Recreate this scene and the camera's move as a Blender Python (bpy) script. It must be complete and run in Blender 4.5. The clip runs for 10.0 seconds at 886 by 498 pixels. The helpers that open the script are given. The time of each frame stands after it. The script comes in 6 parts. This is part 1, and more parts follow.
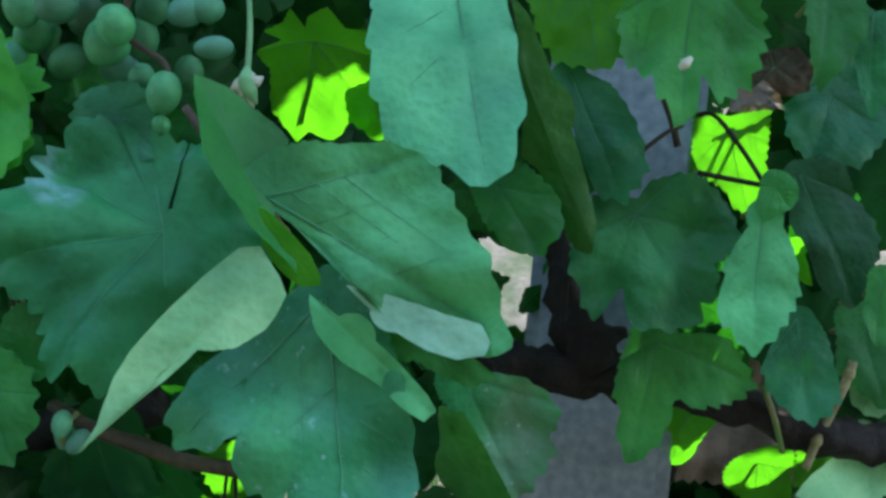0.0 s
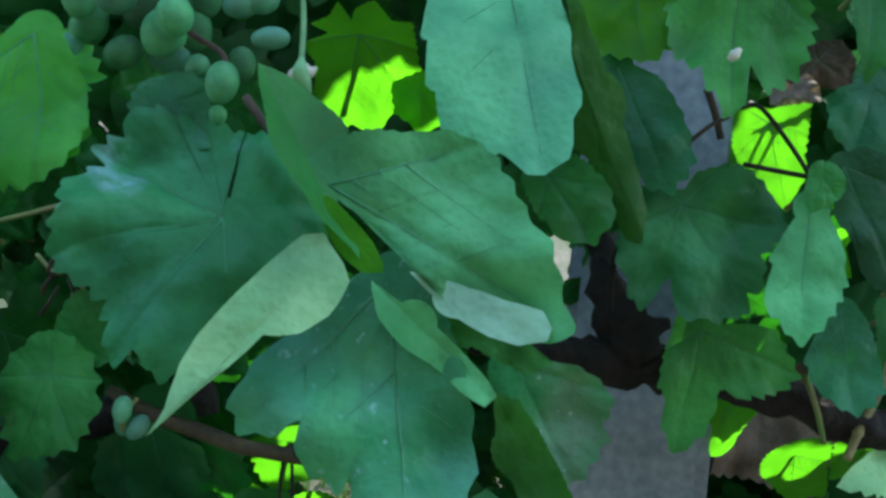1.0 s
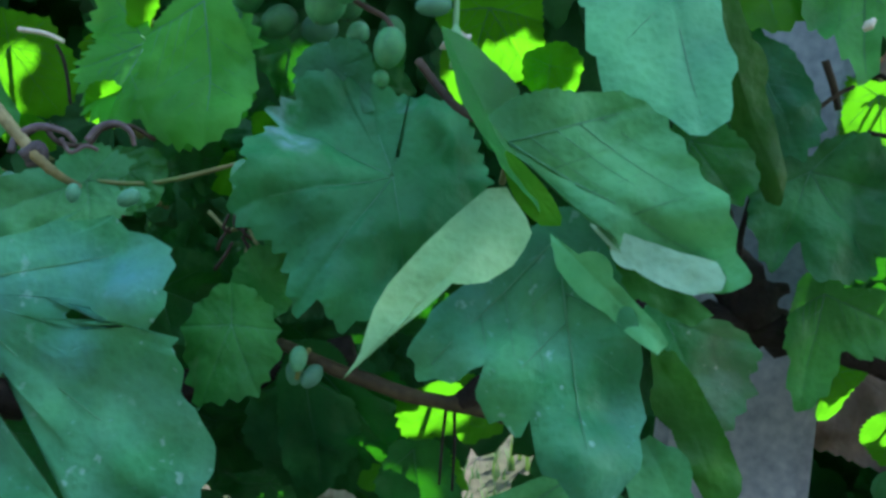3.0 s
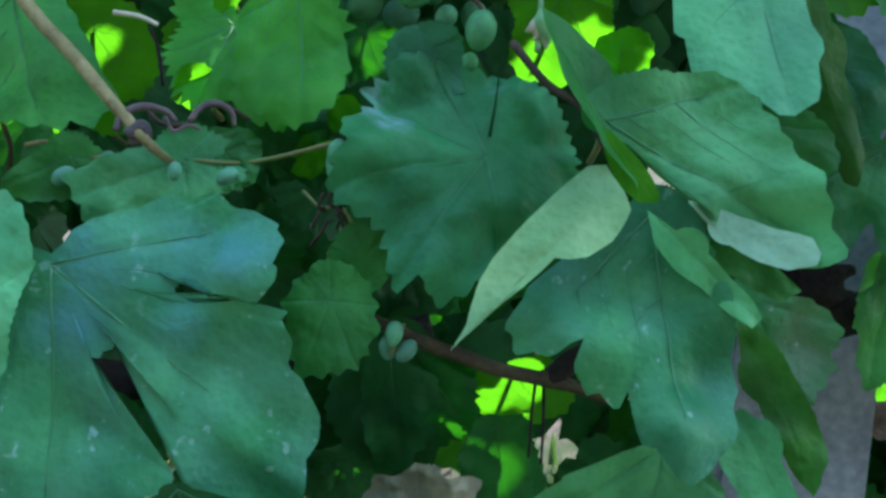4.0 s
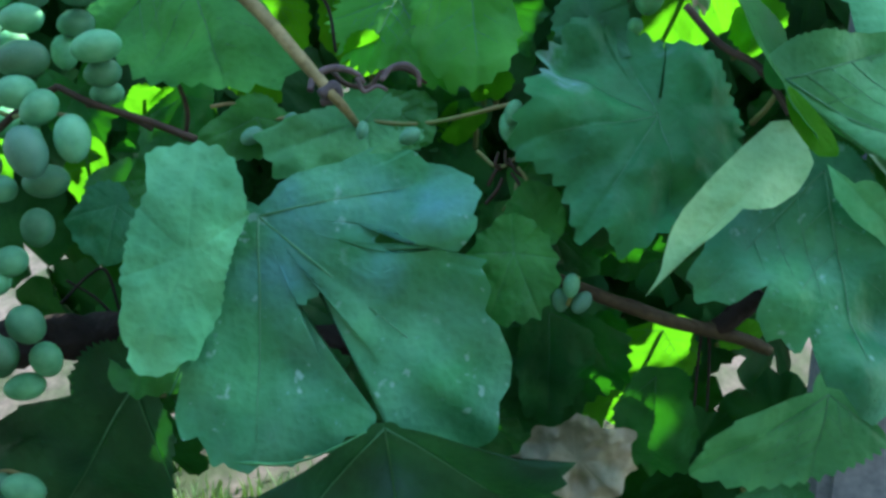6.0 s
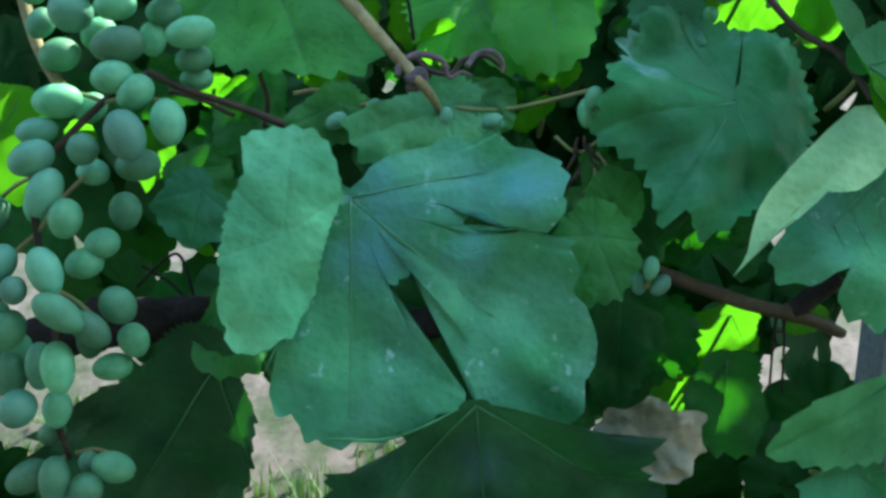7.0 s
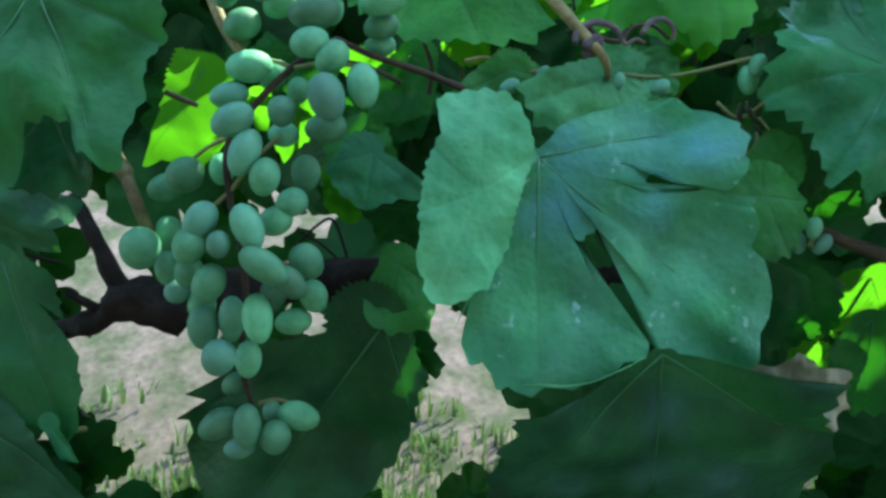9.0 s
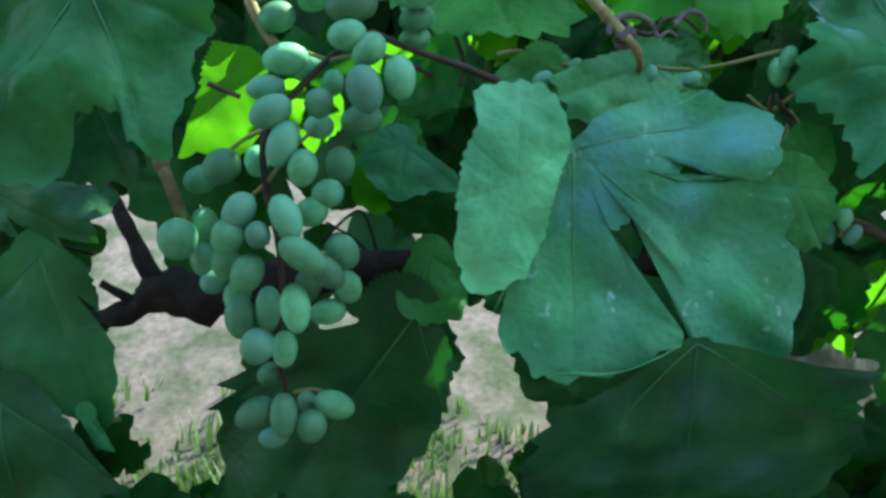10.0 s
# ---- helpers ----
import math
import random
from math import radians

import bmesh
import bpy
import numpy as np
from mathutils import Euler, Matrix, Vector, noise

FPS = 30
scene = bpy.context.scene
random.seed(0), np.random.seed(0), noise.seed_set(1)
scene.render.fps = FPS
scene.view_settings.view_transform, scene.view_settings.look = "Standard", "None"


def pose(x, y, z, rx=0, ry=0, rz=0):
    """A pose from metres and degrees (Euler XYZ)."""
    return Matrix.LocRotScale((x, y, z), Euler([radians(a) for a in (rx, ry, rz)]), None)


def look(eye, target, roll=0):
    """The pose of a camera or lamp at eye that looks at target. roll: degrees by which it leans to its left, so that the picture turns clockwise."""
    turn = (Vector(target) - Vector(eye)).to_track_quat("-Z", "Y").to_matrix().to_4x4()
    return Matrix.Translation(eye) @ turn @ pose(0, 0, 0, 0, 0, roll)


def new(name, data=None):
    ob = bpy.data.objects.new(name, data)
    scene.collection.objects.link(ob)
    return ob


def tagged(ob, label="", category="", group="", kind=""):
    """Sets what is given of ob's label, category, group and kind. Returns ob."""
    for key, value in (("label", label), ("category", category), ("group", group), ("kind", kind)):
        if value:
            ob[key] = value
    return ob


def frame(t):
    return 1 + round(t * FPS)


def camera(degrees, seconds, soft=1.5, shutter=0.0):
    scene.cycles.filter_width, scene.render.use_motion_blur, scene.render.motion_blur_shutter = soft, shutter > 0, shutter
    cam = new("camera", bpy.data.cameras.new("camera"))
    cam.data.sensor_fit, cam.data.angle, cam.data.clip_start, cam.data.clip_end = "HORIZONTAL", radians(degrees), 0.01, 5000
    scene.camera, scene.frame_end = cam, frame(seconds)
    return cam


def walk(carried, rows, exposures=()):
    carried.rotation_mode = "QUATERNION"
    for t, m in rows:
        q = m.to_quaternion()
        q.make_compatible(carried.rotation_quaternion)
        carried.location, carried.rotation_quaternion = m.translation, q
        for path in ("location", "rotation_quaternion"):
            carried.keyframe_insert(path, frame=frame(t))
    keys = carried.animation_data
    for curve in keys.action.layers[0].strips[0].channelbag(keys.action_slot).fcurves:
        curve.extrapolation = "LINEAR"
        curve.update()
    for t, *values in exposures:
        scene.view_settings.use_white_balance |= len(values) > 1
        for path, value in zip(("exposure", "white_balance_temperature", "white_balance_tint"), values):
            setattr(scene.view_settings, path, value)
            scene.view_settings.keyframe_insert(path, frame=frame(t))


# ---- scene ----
cam = camera(56.0, 10.0, soft=3.0)
PATH = [
    (0.0, 0.0, 0.0, 1.4, 90.54, 0.41, 0.03),
    (0.5, -0.0056, -0.0005, 1.3987, 90.52, 0.4, 0.12),
    (1.0, -0.0204, -0.0031, 1.3952, 90.59, 0.3, 0.36),
    (1.5, -0.0395, -0.0072, 1.3911, 90.43, 0.07, 0.7),
    (2.0, -0.0584, -0.0117, 1.3864, 90.45, 0.09, 0.66),
    (3.5, -0.1021, -0.022, 1.376, 90.15, 0.07, 0.63),
    (4.0, -0.1242, -0.0268, 1.3715, 90.05, 0.01, 0.69),
    (4.5, -0.1442, -0.0316, 1.3664, 90.09, 0.06, 0.76),
    (5.0, -0.1643, -0.0359, 1.3619, 89.93, 0.09, 0.73),
    (5.5, -0.1814, -0.0399, 1.3573, 89.88, 0.09, 0.91),
    (7.0, -0.234, -0.0521, 1.3453, 89.9, -0.07, 1.32),
    (7.5, -0.2516, -0.0564, 1.3413, 89.86, -0.09, 1.48),
    (8.0, -0.2743, -0.0625, 1.336, 89.78, -0.16, 1.57),
    (8.5, -0.295, -0.0677, 1.3315, 89.68, -0.25, 1.76),
    (9.0, -0.311, -0.0721, 1.3286, 89.53, -0.24, 1.82),
    (9.5, -0.3217, -0.0754, 1.3262, 89.4, -0.22, 1.87),
    (10.0, -0.3268, -0.0768, 1.3249, 89.42, -0.21, 1.86),
]
walk(cam, [(row[0], pose(*row[1:])) for row in PATH], [(0.0, 2.92, 6850, 3), (10.0, 2.92, 6850, 3)])

# ---- light ----
SUN_UP, SUN_ROUND = 60.0, 62.0      # degrees above the horizon, degrees off straight ahead
world = bpy.data.worlds.new("sky")
scene.world = world
world.use_nodes = True
sky = world.node_tree.nodes.new("ShaderNodeTexSky")
sky.sky_type, sky.sun_disc = "NISHITA", False
sky.sun_elevation, sky.sun_rotation = radians(SUN_UP), radians(SUN_ROUND)
world.node_tree.links.new(sky.outputs[0], world.node_tree.nodes["Background"].inputs[0])
world.node_tree.nodes["Background"].inputs[1].default_value = 0.15
sun = new("sun", bpy.data.lights.new("sun", "SUN"))
sun.data.energy, sun.data.angle, sun.data.color = 2.0, radians(0.5), (1.0, 0.95, 0.86)
sun_way = Vector((math.sin(radians(SUN_ROUND)) * math.cos(radians(SUN_UP)), math.cos(radians(SUN_ROUND)) * math.cos(radians(SUN_UP)), math.sin(radians(SUN_UP))))
sun.matrix_world = look(sun_way * 20, (0, 0, 0))


# ---- materials ----
def material(name):
    mat = bpy.data.materials.new(name)
    mat.use_nodes = True
    return mat, mat.node_tree.nodes, mat.node_tree.links, mat.node_tree.nodes["Principled BSDF"]


def noise_ramp(nodes, links, scale, low, high, a=0.35, b=0.65, detail=4.0, kind="noise"):
    """A noise in object space between two colours."""
    co = nodes.new("ShaderNodeTexCoord")
    if kind == "noise":
        tex = nodes.new("ShaderNodeTexNoise")
        tex.inputs["Detail"].default_value = detail
        out = tex.outputs["Fac"]
    else:
        tex = nodes.new("ShaderNodeTexVoronoi")
        out = tex.outputs["Distance"]
    tex.inputs["Scale"].default_value = scale
    links.new(co.outputs["Object"], tex.inputs["Vector"])
    ramp = nodes.new("ShaderNodeValToRGB")
    ramp.color_ramp.elements[0].position, ramp.color_ramp.elements[1].position = a, b
    ramp.color_ramp.elements[0].color, ramp.color_ramp.elements[1].color = (*low, 1), (*high, 1)
    links.new(out, ramp.inputs[0])
    return ramp.outputs[0], out


def mix(nodes, links, fac, a, b, how="MIX"):
    m = nodes.new("ShaderNodeMix")
    m.data_type, m.blend_type = "RGBA", how
    for sock, v in ((m.inputs[0], fac), (m.inputs[6], a), (m.inputs[7], b)):
        if isinstance(v, bpy.types.NodeSocket):
            links.new(v, sock)
        elif isinstance(v, tuple):
            sock.default_value = (*v, 1)
        else:
            sock.default_value = v
    return m.outputs[2]


def bump(nodes, links, height, strength, distance, bsdf):
    b = nodes.new("ShaderNodeBump")
    b.inputs["Strength"].default_value, b.inputs["Distance"].default_value = strength, distance
    links.new(height, b.inputs["Height"])
    for s in bsdf:
        links.new(b.outputs[0], s.inputs["Normal"])


def leaf_material(name, base, patch, through_light, dust=(0.4, 0.5, 0.46), dusty=0.0, gloss=0.5, share=0.4, stains=(), residue=(0.34, 0.6, 0.74), soft=False):
    """A leaf blade: mottled colour, net of fine veins, spray residue in specks, light that passes through it."""
    mat, nodes, links, bsdf = material(name)
    mottled, fac = noise_ramp(nodes, links, 38, base, patch, 0.38, 0.66)
    net, cells = noise_ramp(nodes, links, 260, (0, 0, 0), (1, 1, 1), 0.02, 0.5, kind="cells")
    own = nodes.new("ShaderNodeObjectInfo")
    hue = nodes.new("ShaderNodeHueSaturation")
    vary = nodes.new("ShaderNodeMapRange")
    vary.inputs["To Min"].default_value, vary.inputs["To Max"].default_value = 0.8, 1.22
    links.new(own.outputs["Random"], vary.inputs["Value"])
    links.new(vary.outputs[0], hue.inputs["Value"])
    links.new(mottled, hue.inputs["Color"])
    broad, _ = noise_ramp(nodes, links, 21, (0.5, 0.58, 0.6), (1.2, 1.16, 1.12), 0.32, 0.68, 3)
    col = mix(nodes, links, 0.1, mix(nodes, links, 1.0, hue.outputs[0], broad, "MULTIPLY"), net, "SOFT_LIGHT")
    if dusty:
        film, _ = noise_ramp(nodes, links, 24, (0, 0, 0), (1, 1, 1), 0.42, 0.78, 6)
        specks, _ = noise_ramp(nodes, links, 260, (0, 0, 0), (1, 1, 1), 0.67, 0.75, 3)
        some = mix(nodes, links, 0.7, specks, film, "MULTIPLY")
        film_soft = mix(nodes, links, dusty * 0.45, (0.0, 0.0, 0.0), film)
        both = mix(nodes, links, 1.0, film_soft, mix(nodes, links, dusty, (0.0, 0.0, 0.0), some), "ADD")
        col = mix(nodes, links, both, col, dust)
    if dusty > 0.7:
        flecks, _ = noise_ramp(nodes, links, 150, (0, 0, 0), (0.5, 0.5, 0.5), 0.635, 0.69, 2)
        region, _ = noise_ramp(nodes, links, 45, (0, 0, 0), (1, 1, 1), 0.44, 0.56, 2)
        col = mix(nodes, links, mix(nodes, links, 1.0, flecks, region, "MULTIPLY"), col, (0.3, 0.6, 0.58))
    for x, y, z, wide in stains:
        here = nodes.new("ShaderNodeTexCoord")
        apart = nodes.new("ShaderNodeVectorMath")
        apart.operation = "DISTANCE"
        apart.inputs[1].default_value = (x, y, z)
        links.new(here.outputs["Object"], apart.inputs[0])
        fade = nodes.new("ShaderNodeMapRange")
        fade.inputs["From Min"].default_value, fade.inputs["From Max"].default_value = wide * 1.25, wide * 0.3
        links.new(apart.outputs["Value"], fade.inputs["Value"])
        broken, _ = noise_ramp(nodes, links, 60 if soft else 110, (0.3, 0.3, 0.3) if soft else (0, 0, 0), (1, 1, 1), 0.35, 0.65, 5)
        col = mix(nodes, links, mix(nodes, links, 1.0, fade.outputs[0], broken, "MULTIPLY"), col, residue)
    links.new(col, bsdf.inputs["Base Color"])
    bsdf.inputs["Roughness"].default_value = gloss
    bsdf.inputs["Specular IOR Level"].default_value = 0.26
    thin = nodes.new("ShaderNodeBsdfTranslucent")
    glow, _ = noise_ramp(nodes, links, 45, tuple(0.8 * v for v in through_light), through_light, 0.3, 0.7)
    links.new(glow, thin.inputs["Color"])
    both_ways = nodes.new("ShaderNodeMixShader")
    both_ways.inputs[0].default_value = share
    links.new(bsdf.outputs[0], both_ways.inputs[1])
    links.new(thin.outputs[0], both_ways.inputs[2])
    links.new(both_ways.outputs[0], nodes["Material Output"].inputs["Surface"])
    rough_co = nodes.new("ShaderNodeTexCoord")
    waves = nodes.new("ShaderNodeTexNoise")
    waves.inputs["Scale"].default_value, waves.inputs["Detail"].default_value = 120, 3
    links.new(rough_co.outputs["Object"], waves.inputs["Vector"])
    height = nodes.new("ShaderNodeMath")
    height.operation = "MULTIPLY_ADD"
    height.inputs[1].default_value = 0.3
    links.new(cells, height.inputs[0])
    links.new(waves.outputs["Fac"], height.inputs[2])
    bump(nodes, links, height.outputs[0], 0.5, 0.0022, [bsdf])
    return mat


def plain_material(name, low, high, scale, rough=0.8, relief=0.4, depth=0.002, a=0.35, b=0.65, fine=None):
    mat, nodes, links, bsdf = material(name)
    col, fac = noise_ramp(nodes, links, scale, low, high, a, b, 8)
    if fine:
        grain, _ = noise_ramp(nodes, links, fine, (0.25, 0.25, 0.25), (0.8, 0.8, 0.8), 0.3, 0.7)
        col = mix(nodes, links, 0.6, col, grain, "SOFT_LIGHT")
    links.new(col, bsdf.inputs["Base Color"])
    bsdf.inputs["Roughness"].default_value = rough
    bump(nodes, links, fac, relief, depth, [bsdf])
    return mat


LEAF_DUSTY = leaf_material("leaf_dusty", (0.015, 0.165, 0.06), (0.0325, 0.25, 0.095), (0.03, 0.3, 0.03), dust=(0.125, 0.43, 0.36), dusty=0.6, share=0.25)
# darkest copy of the leaf green, with shade put into its colour
LEAF_SHADE_DARK = leaf_material("leaf_shade_dark", (0.0075, 0.075, 0.026), (0.0175, 0.12, 0.04), (0.02, 0.2, 0.01), dust=(0.0625, 0.31, 0.28), dusty=0.3, share=0.2)
LEAF_GREEN = leaf_material("leaf_green", (0.0175, 0.15, 0.03), (0.0375, 0.245, 0.053), (0.05, 0.42, 0.015), dust=(0.0838, 0.39, 0.21), dusty=0.28, share=0.28)
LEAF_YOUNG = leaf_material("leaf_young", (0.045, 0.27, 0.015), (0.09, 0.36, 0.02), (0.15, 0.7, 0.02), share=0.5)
LEAF_PALE = leaf_material("leaf_pale", (0.0625, 0.35, 0.13), (0.106, 0.47, 0.19), (0.05, 0.4, 0.05), dust=(0.125, 0.43, 0.3), dusty=0.3, share=0.22)
LEAF_SPRAYED = leaf_material("leaf_sprayed", (0.02, 0.19, 0.078), (0.05, 0.28, 0.12), (0.03, 0.3, 0.03), dust=(0.163, 0.5, 0.46), dusty=0.9, share=0.2)
LEAF_NOTCHED = leaf_material("leaf_notched", (0.025, 0.2, 0.085), (0.0525, 0.29, 0.13), (0.03, 0.3, 0.03), dust=(0.163, 0.48, 0.45), dusty=0.75, share=0.2, stains=((-0.233, 0.291, 1.376, 0.02), (-0.210, 0.291, 1.376, 0.018), (-0.264, 0.291, 1.369, 0.018), (-0.271, 0.291, 1.343, 0.014), (-0.280, 0.291, 1.338, 0.012), (-0.231, 0.291, 1.341, 0.012)), residue=(0.075, 0.32, 0.34), soft=True)
LEAF_TEAL = leaf_material("leaf_teal", (0.075, 0.38, 0.18), (0.119, 0.5, 0.25), (0.05, 0.4, 0.05), dust=(0.125, 0.45, 0.34), dusty=0.35, share=0.22)
LEAF_STAINED = leaf_material("leaf_stained", (0.025, 0.25, 0.09), (0.05, 0.36, 0.14), (0.03, 0.3, 0.03), dust=(0.0788, 0.38, 0.27), dusty=0.28, share=0.25, stains=((-0.156, 0.324, 1.44, 0.012), (-0.149, 0.323, 1.43, 0.01), (-0.107, 0.334, 1.447, 0.007)))
# darker leaf copy: the shade between and behind leaves is in its colour
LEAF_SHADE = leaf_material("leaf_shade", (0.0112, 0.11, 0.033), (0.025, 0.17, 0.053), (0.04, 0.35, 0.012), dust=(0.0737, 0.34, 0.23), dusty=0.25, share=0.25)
# base colour raised in place of sun shining through the top leaves
LEAF_BACKLIT = leaf_material("leaf_backlit", (0.05, 0.35, 0.045), (0.085, 0.48, 0.078), (0.16, 0.72, 0.02), dust=(0.084, 0.43, 0.25), dusty=0.2, share=0.42)
LEAF_OLIVE = leaf_material("leaf_olive", (0.0175, 0.12, 0.014), (0.035, 0.18, 0.024), (0.03, 0.34, 0.012), share=0.3)
LEAF_MID = leaf_material("leaf_mid", (0.03, 0.21, 0.04), (0.0525, 0.31, 0.062), (0.06, 0.45, 0.02), dust=(0.105, 0.43, 0.25), dusty=0.2, share=0.3)
LEAF_DRY = leaf_material("leaf_dry", (0.17, 0.13, 0.105), (0.3, 0.24, 0.2), (0.2, 0.14, 0.08), gloss=0.7, share=0.2)
LEAF_UNDER = leaf_material("leaf_underside", (0.2, 0.5, 0.24), (0.28, 0.6, 0.31), (0.12, 0.45, 0.1), gloss=0.7, share=0.2)
# base darkened to hold the drooping leaf's shade; stains are spray residue
LEAF_SHADE_DUSTY = leaf_material("leaf_shade_dusty", (0.007, 0.06, 0.026), (0.02, 0.125, 0.05), (0.02, 0.2, 0.01), dust=(0.0625, 0.31, 0.28), dusty=0.3, share=0.2, stains=((-0.222, 0.305, 1.255, 0.018), (-0.192, 0.325, 1.218, 0.026), (-0.223, 0.325, 1.224, 0.016), (-0.264, 0.325, 1.215, 0.014)), residue=(0.045, 0.15, 0.16), soft=True)
LEAF_WITHERED = leaf_material("leaf_withered", (0.4, 0.46, 0.36), (0.62, 0.64, 0.52), (0.2, 0.2, 0.1), gloss=0.7, share=0.2)
LEAF_RIM = leaf_material("leaf_rim", (0.275, 0.66, 0.47), (0.35, 0.75, 0.55), (0.1, 0.4, 0.15), gloss=0.6, share=0.2)
LEAF_SPECKLED = leaf_material("leaf_speckled", (0.025, 0.26, 0.08), (0.0625, 0.38, 0.14), (0.03, 0.3, 0.03), dust=(0.688, 0.8, 0.74), dusty=0.6, share=0.2)
LEAF_BROWN = leaf_material("leaf_brown", (0.02, 0.02, 0.01), (0.05, 0.035, 0.02), (0.06, 0.04, 0.02), gloss=0.7, share=0.15)
CANE_GREY = plain_material("grey_cane_bark", (0.05, 0.05, 0.06), (0.14, 0.12, 0.13), 70, 0.75, fine=300)
PETAL = plain_material("petal", (0.45, 0.5, 0.42), (0.6, 0.62, 0.52), 300, 0.6)
VEIN = plain_material("vein", (0.035, 0.22, 0.1), (0.06, 0.28, 0.14), 90, 0.5)
# darker copy of VEIN, so veins keep the shade painted into dark leaves
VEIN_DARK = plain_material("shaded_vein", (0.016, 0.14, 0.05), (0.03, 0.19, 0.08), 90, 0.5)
STALK = plain_material("stalk", (0.10, 0.2, 0.05), (0.2, 0.2, 0.09), 40, 0.55)
CANE = plain_material("cane_bark", (0.14, 0.14, 0.06), (0.27, 0.26, 0.13), 60, 0.7, fine=300)
CANE_OLIVE = plain_material("olive_cane_bark", (0.05, 0.05, 0.018), (0.12, 0.11, 0.05), 60, 0.7, fine=300)
CANE_DULL = plain_material("dull_cane_bark", (0.022, 0.02, 0.009), (0.06, 0.052, 0.026), 60, 0.75, fine=300)
CANE_BROWN = plain_material("brown_cane_bark", (0.018, 0.013, 0.008), (0.05, 0.036, 0.022), 60, 0.75, fine=300)
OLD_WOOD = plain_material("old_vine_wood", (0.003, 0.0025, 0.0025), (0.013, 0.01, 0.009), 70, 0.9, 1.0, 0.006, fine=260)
PLASTER = plain_material("block_wall_plaster", (0.12, 0.11, 0.1), (0.18, 0.17, 0.155), 3, 0.9, 0.4, 0.004, fine=40)
CONCRETE = plain_material("post_concrete", (0.16, 0.215, 0.27), (0.24, 0.3, 0.36), 14, 0.85, 0.5, 0.002, fine=160)
SOIL = plain_material("dry_soil", (0.024, 0.04, 0.016), (0.092, 0.08, 0.072), 5.0, 0.95, 0.5, 0.02, 0.38, 0.62, fine=28)
GRASS = leaf_material("grass", (0.05, 0.11, 0.04), (0.08, 0.15, 0.06), (0.12, 0.24, 0.05), share=0.3)


# ---- builders ----
def mesh_object(name, bm, mat, parent=None, label="", smooth=True):
    me = bpy.data.meshes.new(name)
    bm.to_mesh(me)
    bm.free()
    me.materials.append(mat)
    if smooth:
        for f in me.polygons:
            f.use_smooth = True
    ob = new(name, me)
    if parent is not None:
        ob.parent = parent
    return tagged(ob, label)


def part(name, bm, mat, parent, label="", smooth=True):
    return mesh_object(name, bm, mat, parent, label, smooth)


def thing(name, label, category, group="", kind=""):
    return tagged(new(name), label, category, group, kind)


def smooth_path(points, steps=6):
    """A Catmull-Rom line through some points."""
    pts = [Vector(p) for p in points]
    pts = [2 * pts[0] - pts[1]] + pts + [2 * pts[-1] - pts[-2]]
    line = []
    for a, b, c, d in zip(pts, pts[1:], pts[2:], pts[3:]):
        for k in range(steps):
            u = k / steps
            line.append(0.5 * (2 * b + (c - a) * u + (2 * a - 5 * b + 4 * c - d) * u * u + (3 * b - a - 3 * c + d) * u ** 3))
    return line + [pts[-2]]


def add_tube(bm, line, radii, sides=8, rough=0.0, seed=0.0):
    """A tube along a line; radii go evenly from the first to the last."""
    rings = []
    n = len(line)
    side = None
    for i, p in enumerate(line):
        way = (line[min(i + 1, n - 1)] - line[max(i - 1, 0)]).normalized()
        if side is None:
            side = way.orthogonal().normalized()
        side = (side - way * side.dot(way)).normalized()
        up = way.cross(side)
        f = i / max(n - 1, 1) * (len(radii) - 1)
        k = min(int(f), len(radii) - 2)
        r = radii[k] + (radii[k + 1] - radii[k]) * (f - k)
        ring = []
        for s in range(sides):
            a = 2 * math.pi * s / sides
            out = side * math.cos(a) + up * math.sin(a)
            q = p + out * r
            if rough:
                q += out * r * rough * noise.noise(Vector((q.x, q.y, q.z)) * 90 + Vector((seed, 0, 0)))
            ring.append(bm.verts.new(q))
        rings.append(ring)
    for a, b in zip(rings, rings[1:]):
        for s in range(sides):
            bm.faces.new((a[s], a[(s + 1) % sides], b[(s + 1) % sides], b[s]))
    bm.faces.new(rings[0][::-1])
    bm.faces.new(rings[-1])


def stem(name, points, radii, mat, parent, label="", rough=0.0, nodes_at=(), sides=8):
    """A cane, stalk or tendril, with swollen nodes where it has them."""
    bm = bmesh.new()
    line = smooth_path(points)
    add_tube(bm, line, radii, sides, rough, len(points))
    for u in nodes_at:
        i = min(int(u * (len(line) - 1)), len(line) - 2)
        way = (line[i + 1] - line[i]).normalized()
        r = radii[0] + (radii[-1] - radii[0]) * u
        add_tube(bm, [line[i] + way * r * k for k in (-1.6, -0.7, 0, 0.7, 1.6)], (r * 0.9, r * 1.25, r * 1.45, r * 1.25, r * 0.9), sides, rough)
    return part(name, bm, mat, parent, label)


WHOLE = ((0, 1), (27, 0.7), (50, 0.92), (82, 0.6), (108, 0.76), (150, 0.55), (176, 0.1),
         (-27, 0.7), (-50, 0.92), (-82, 0.6), (-108, 0.76), (-150, 0.55))


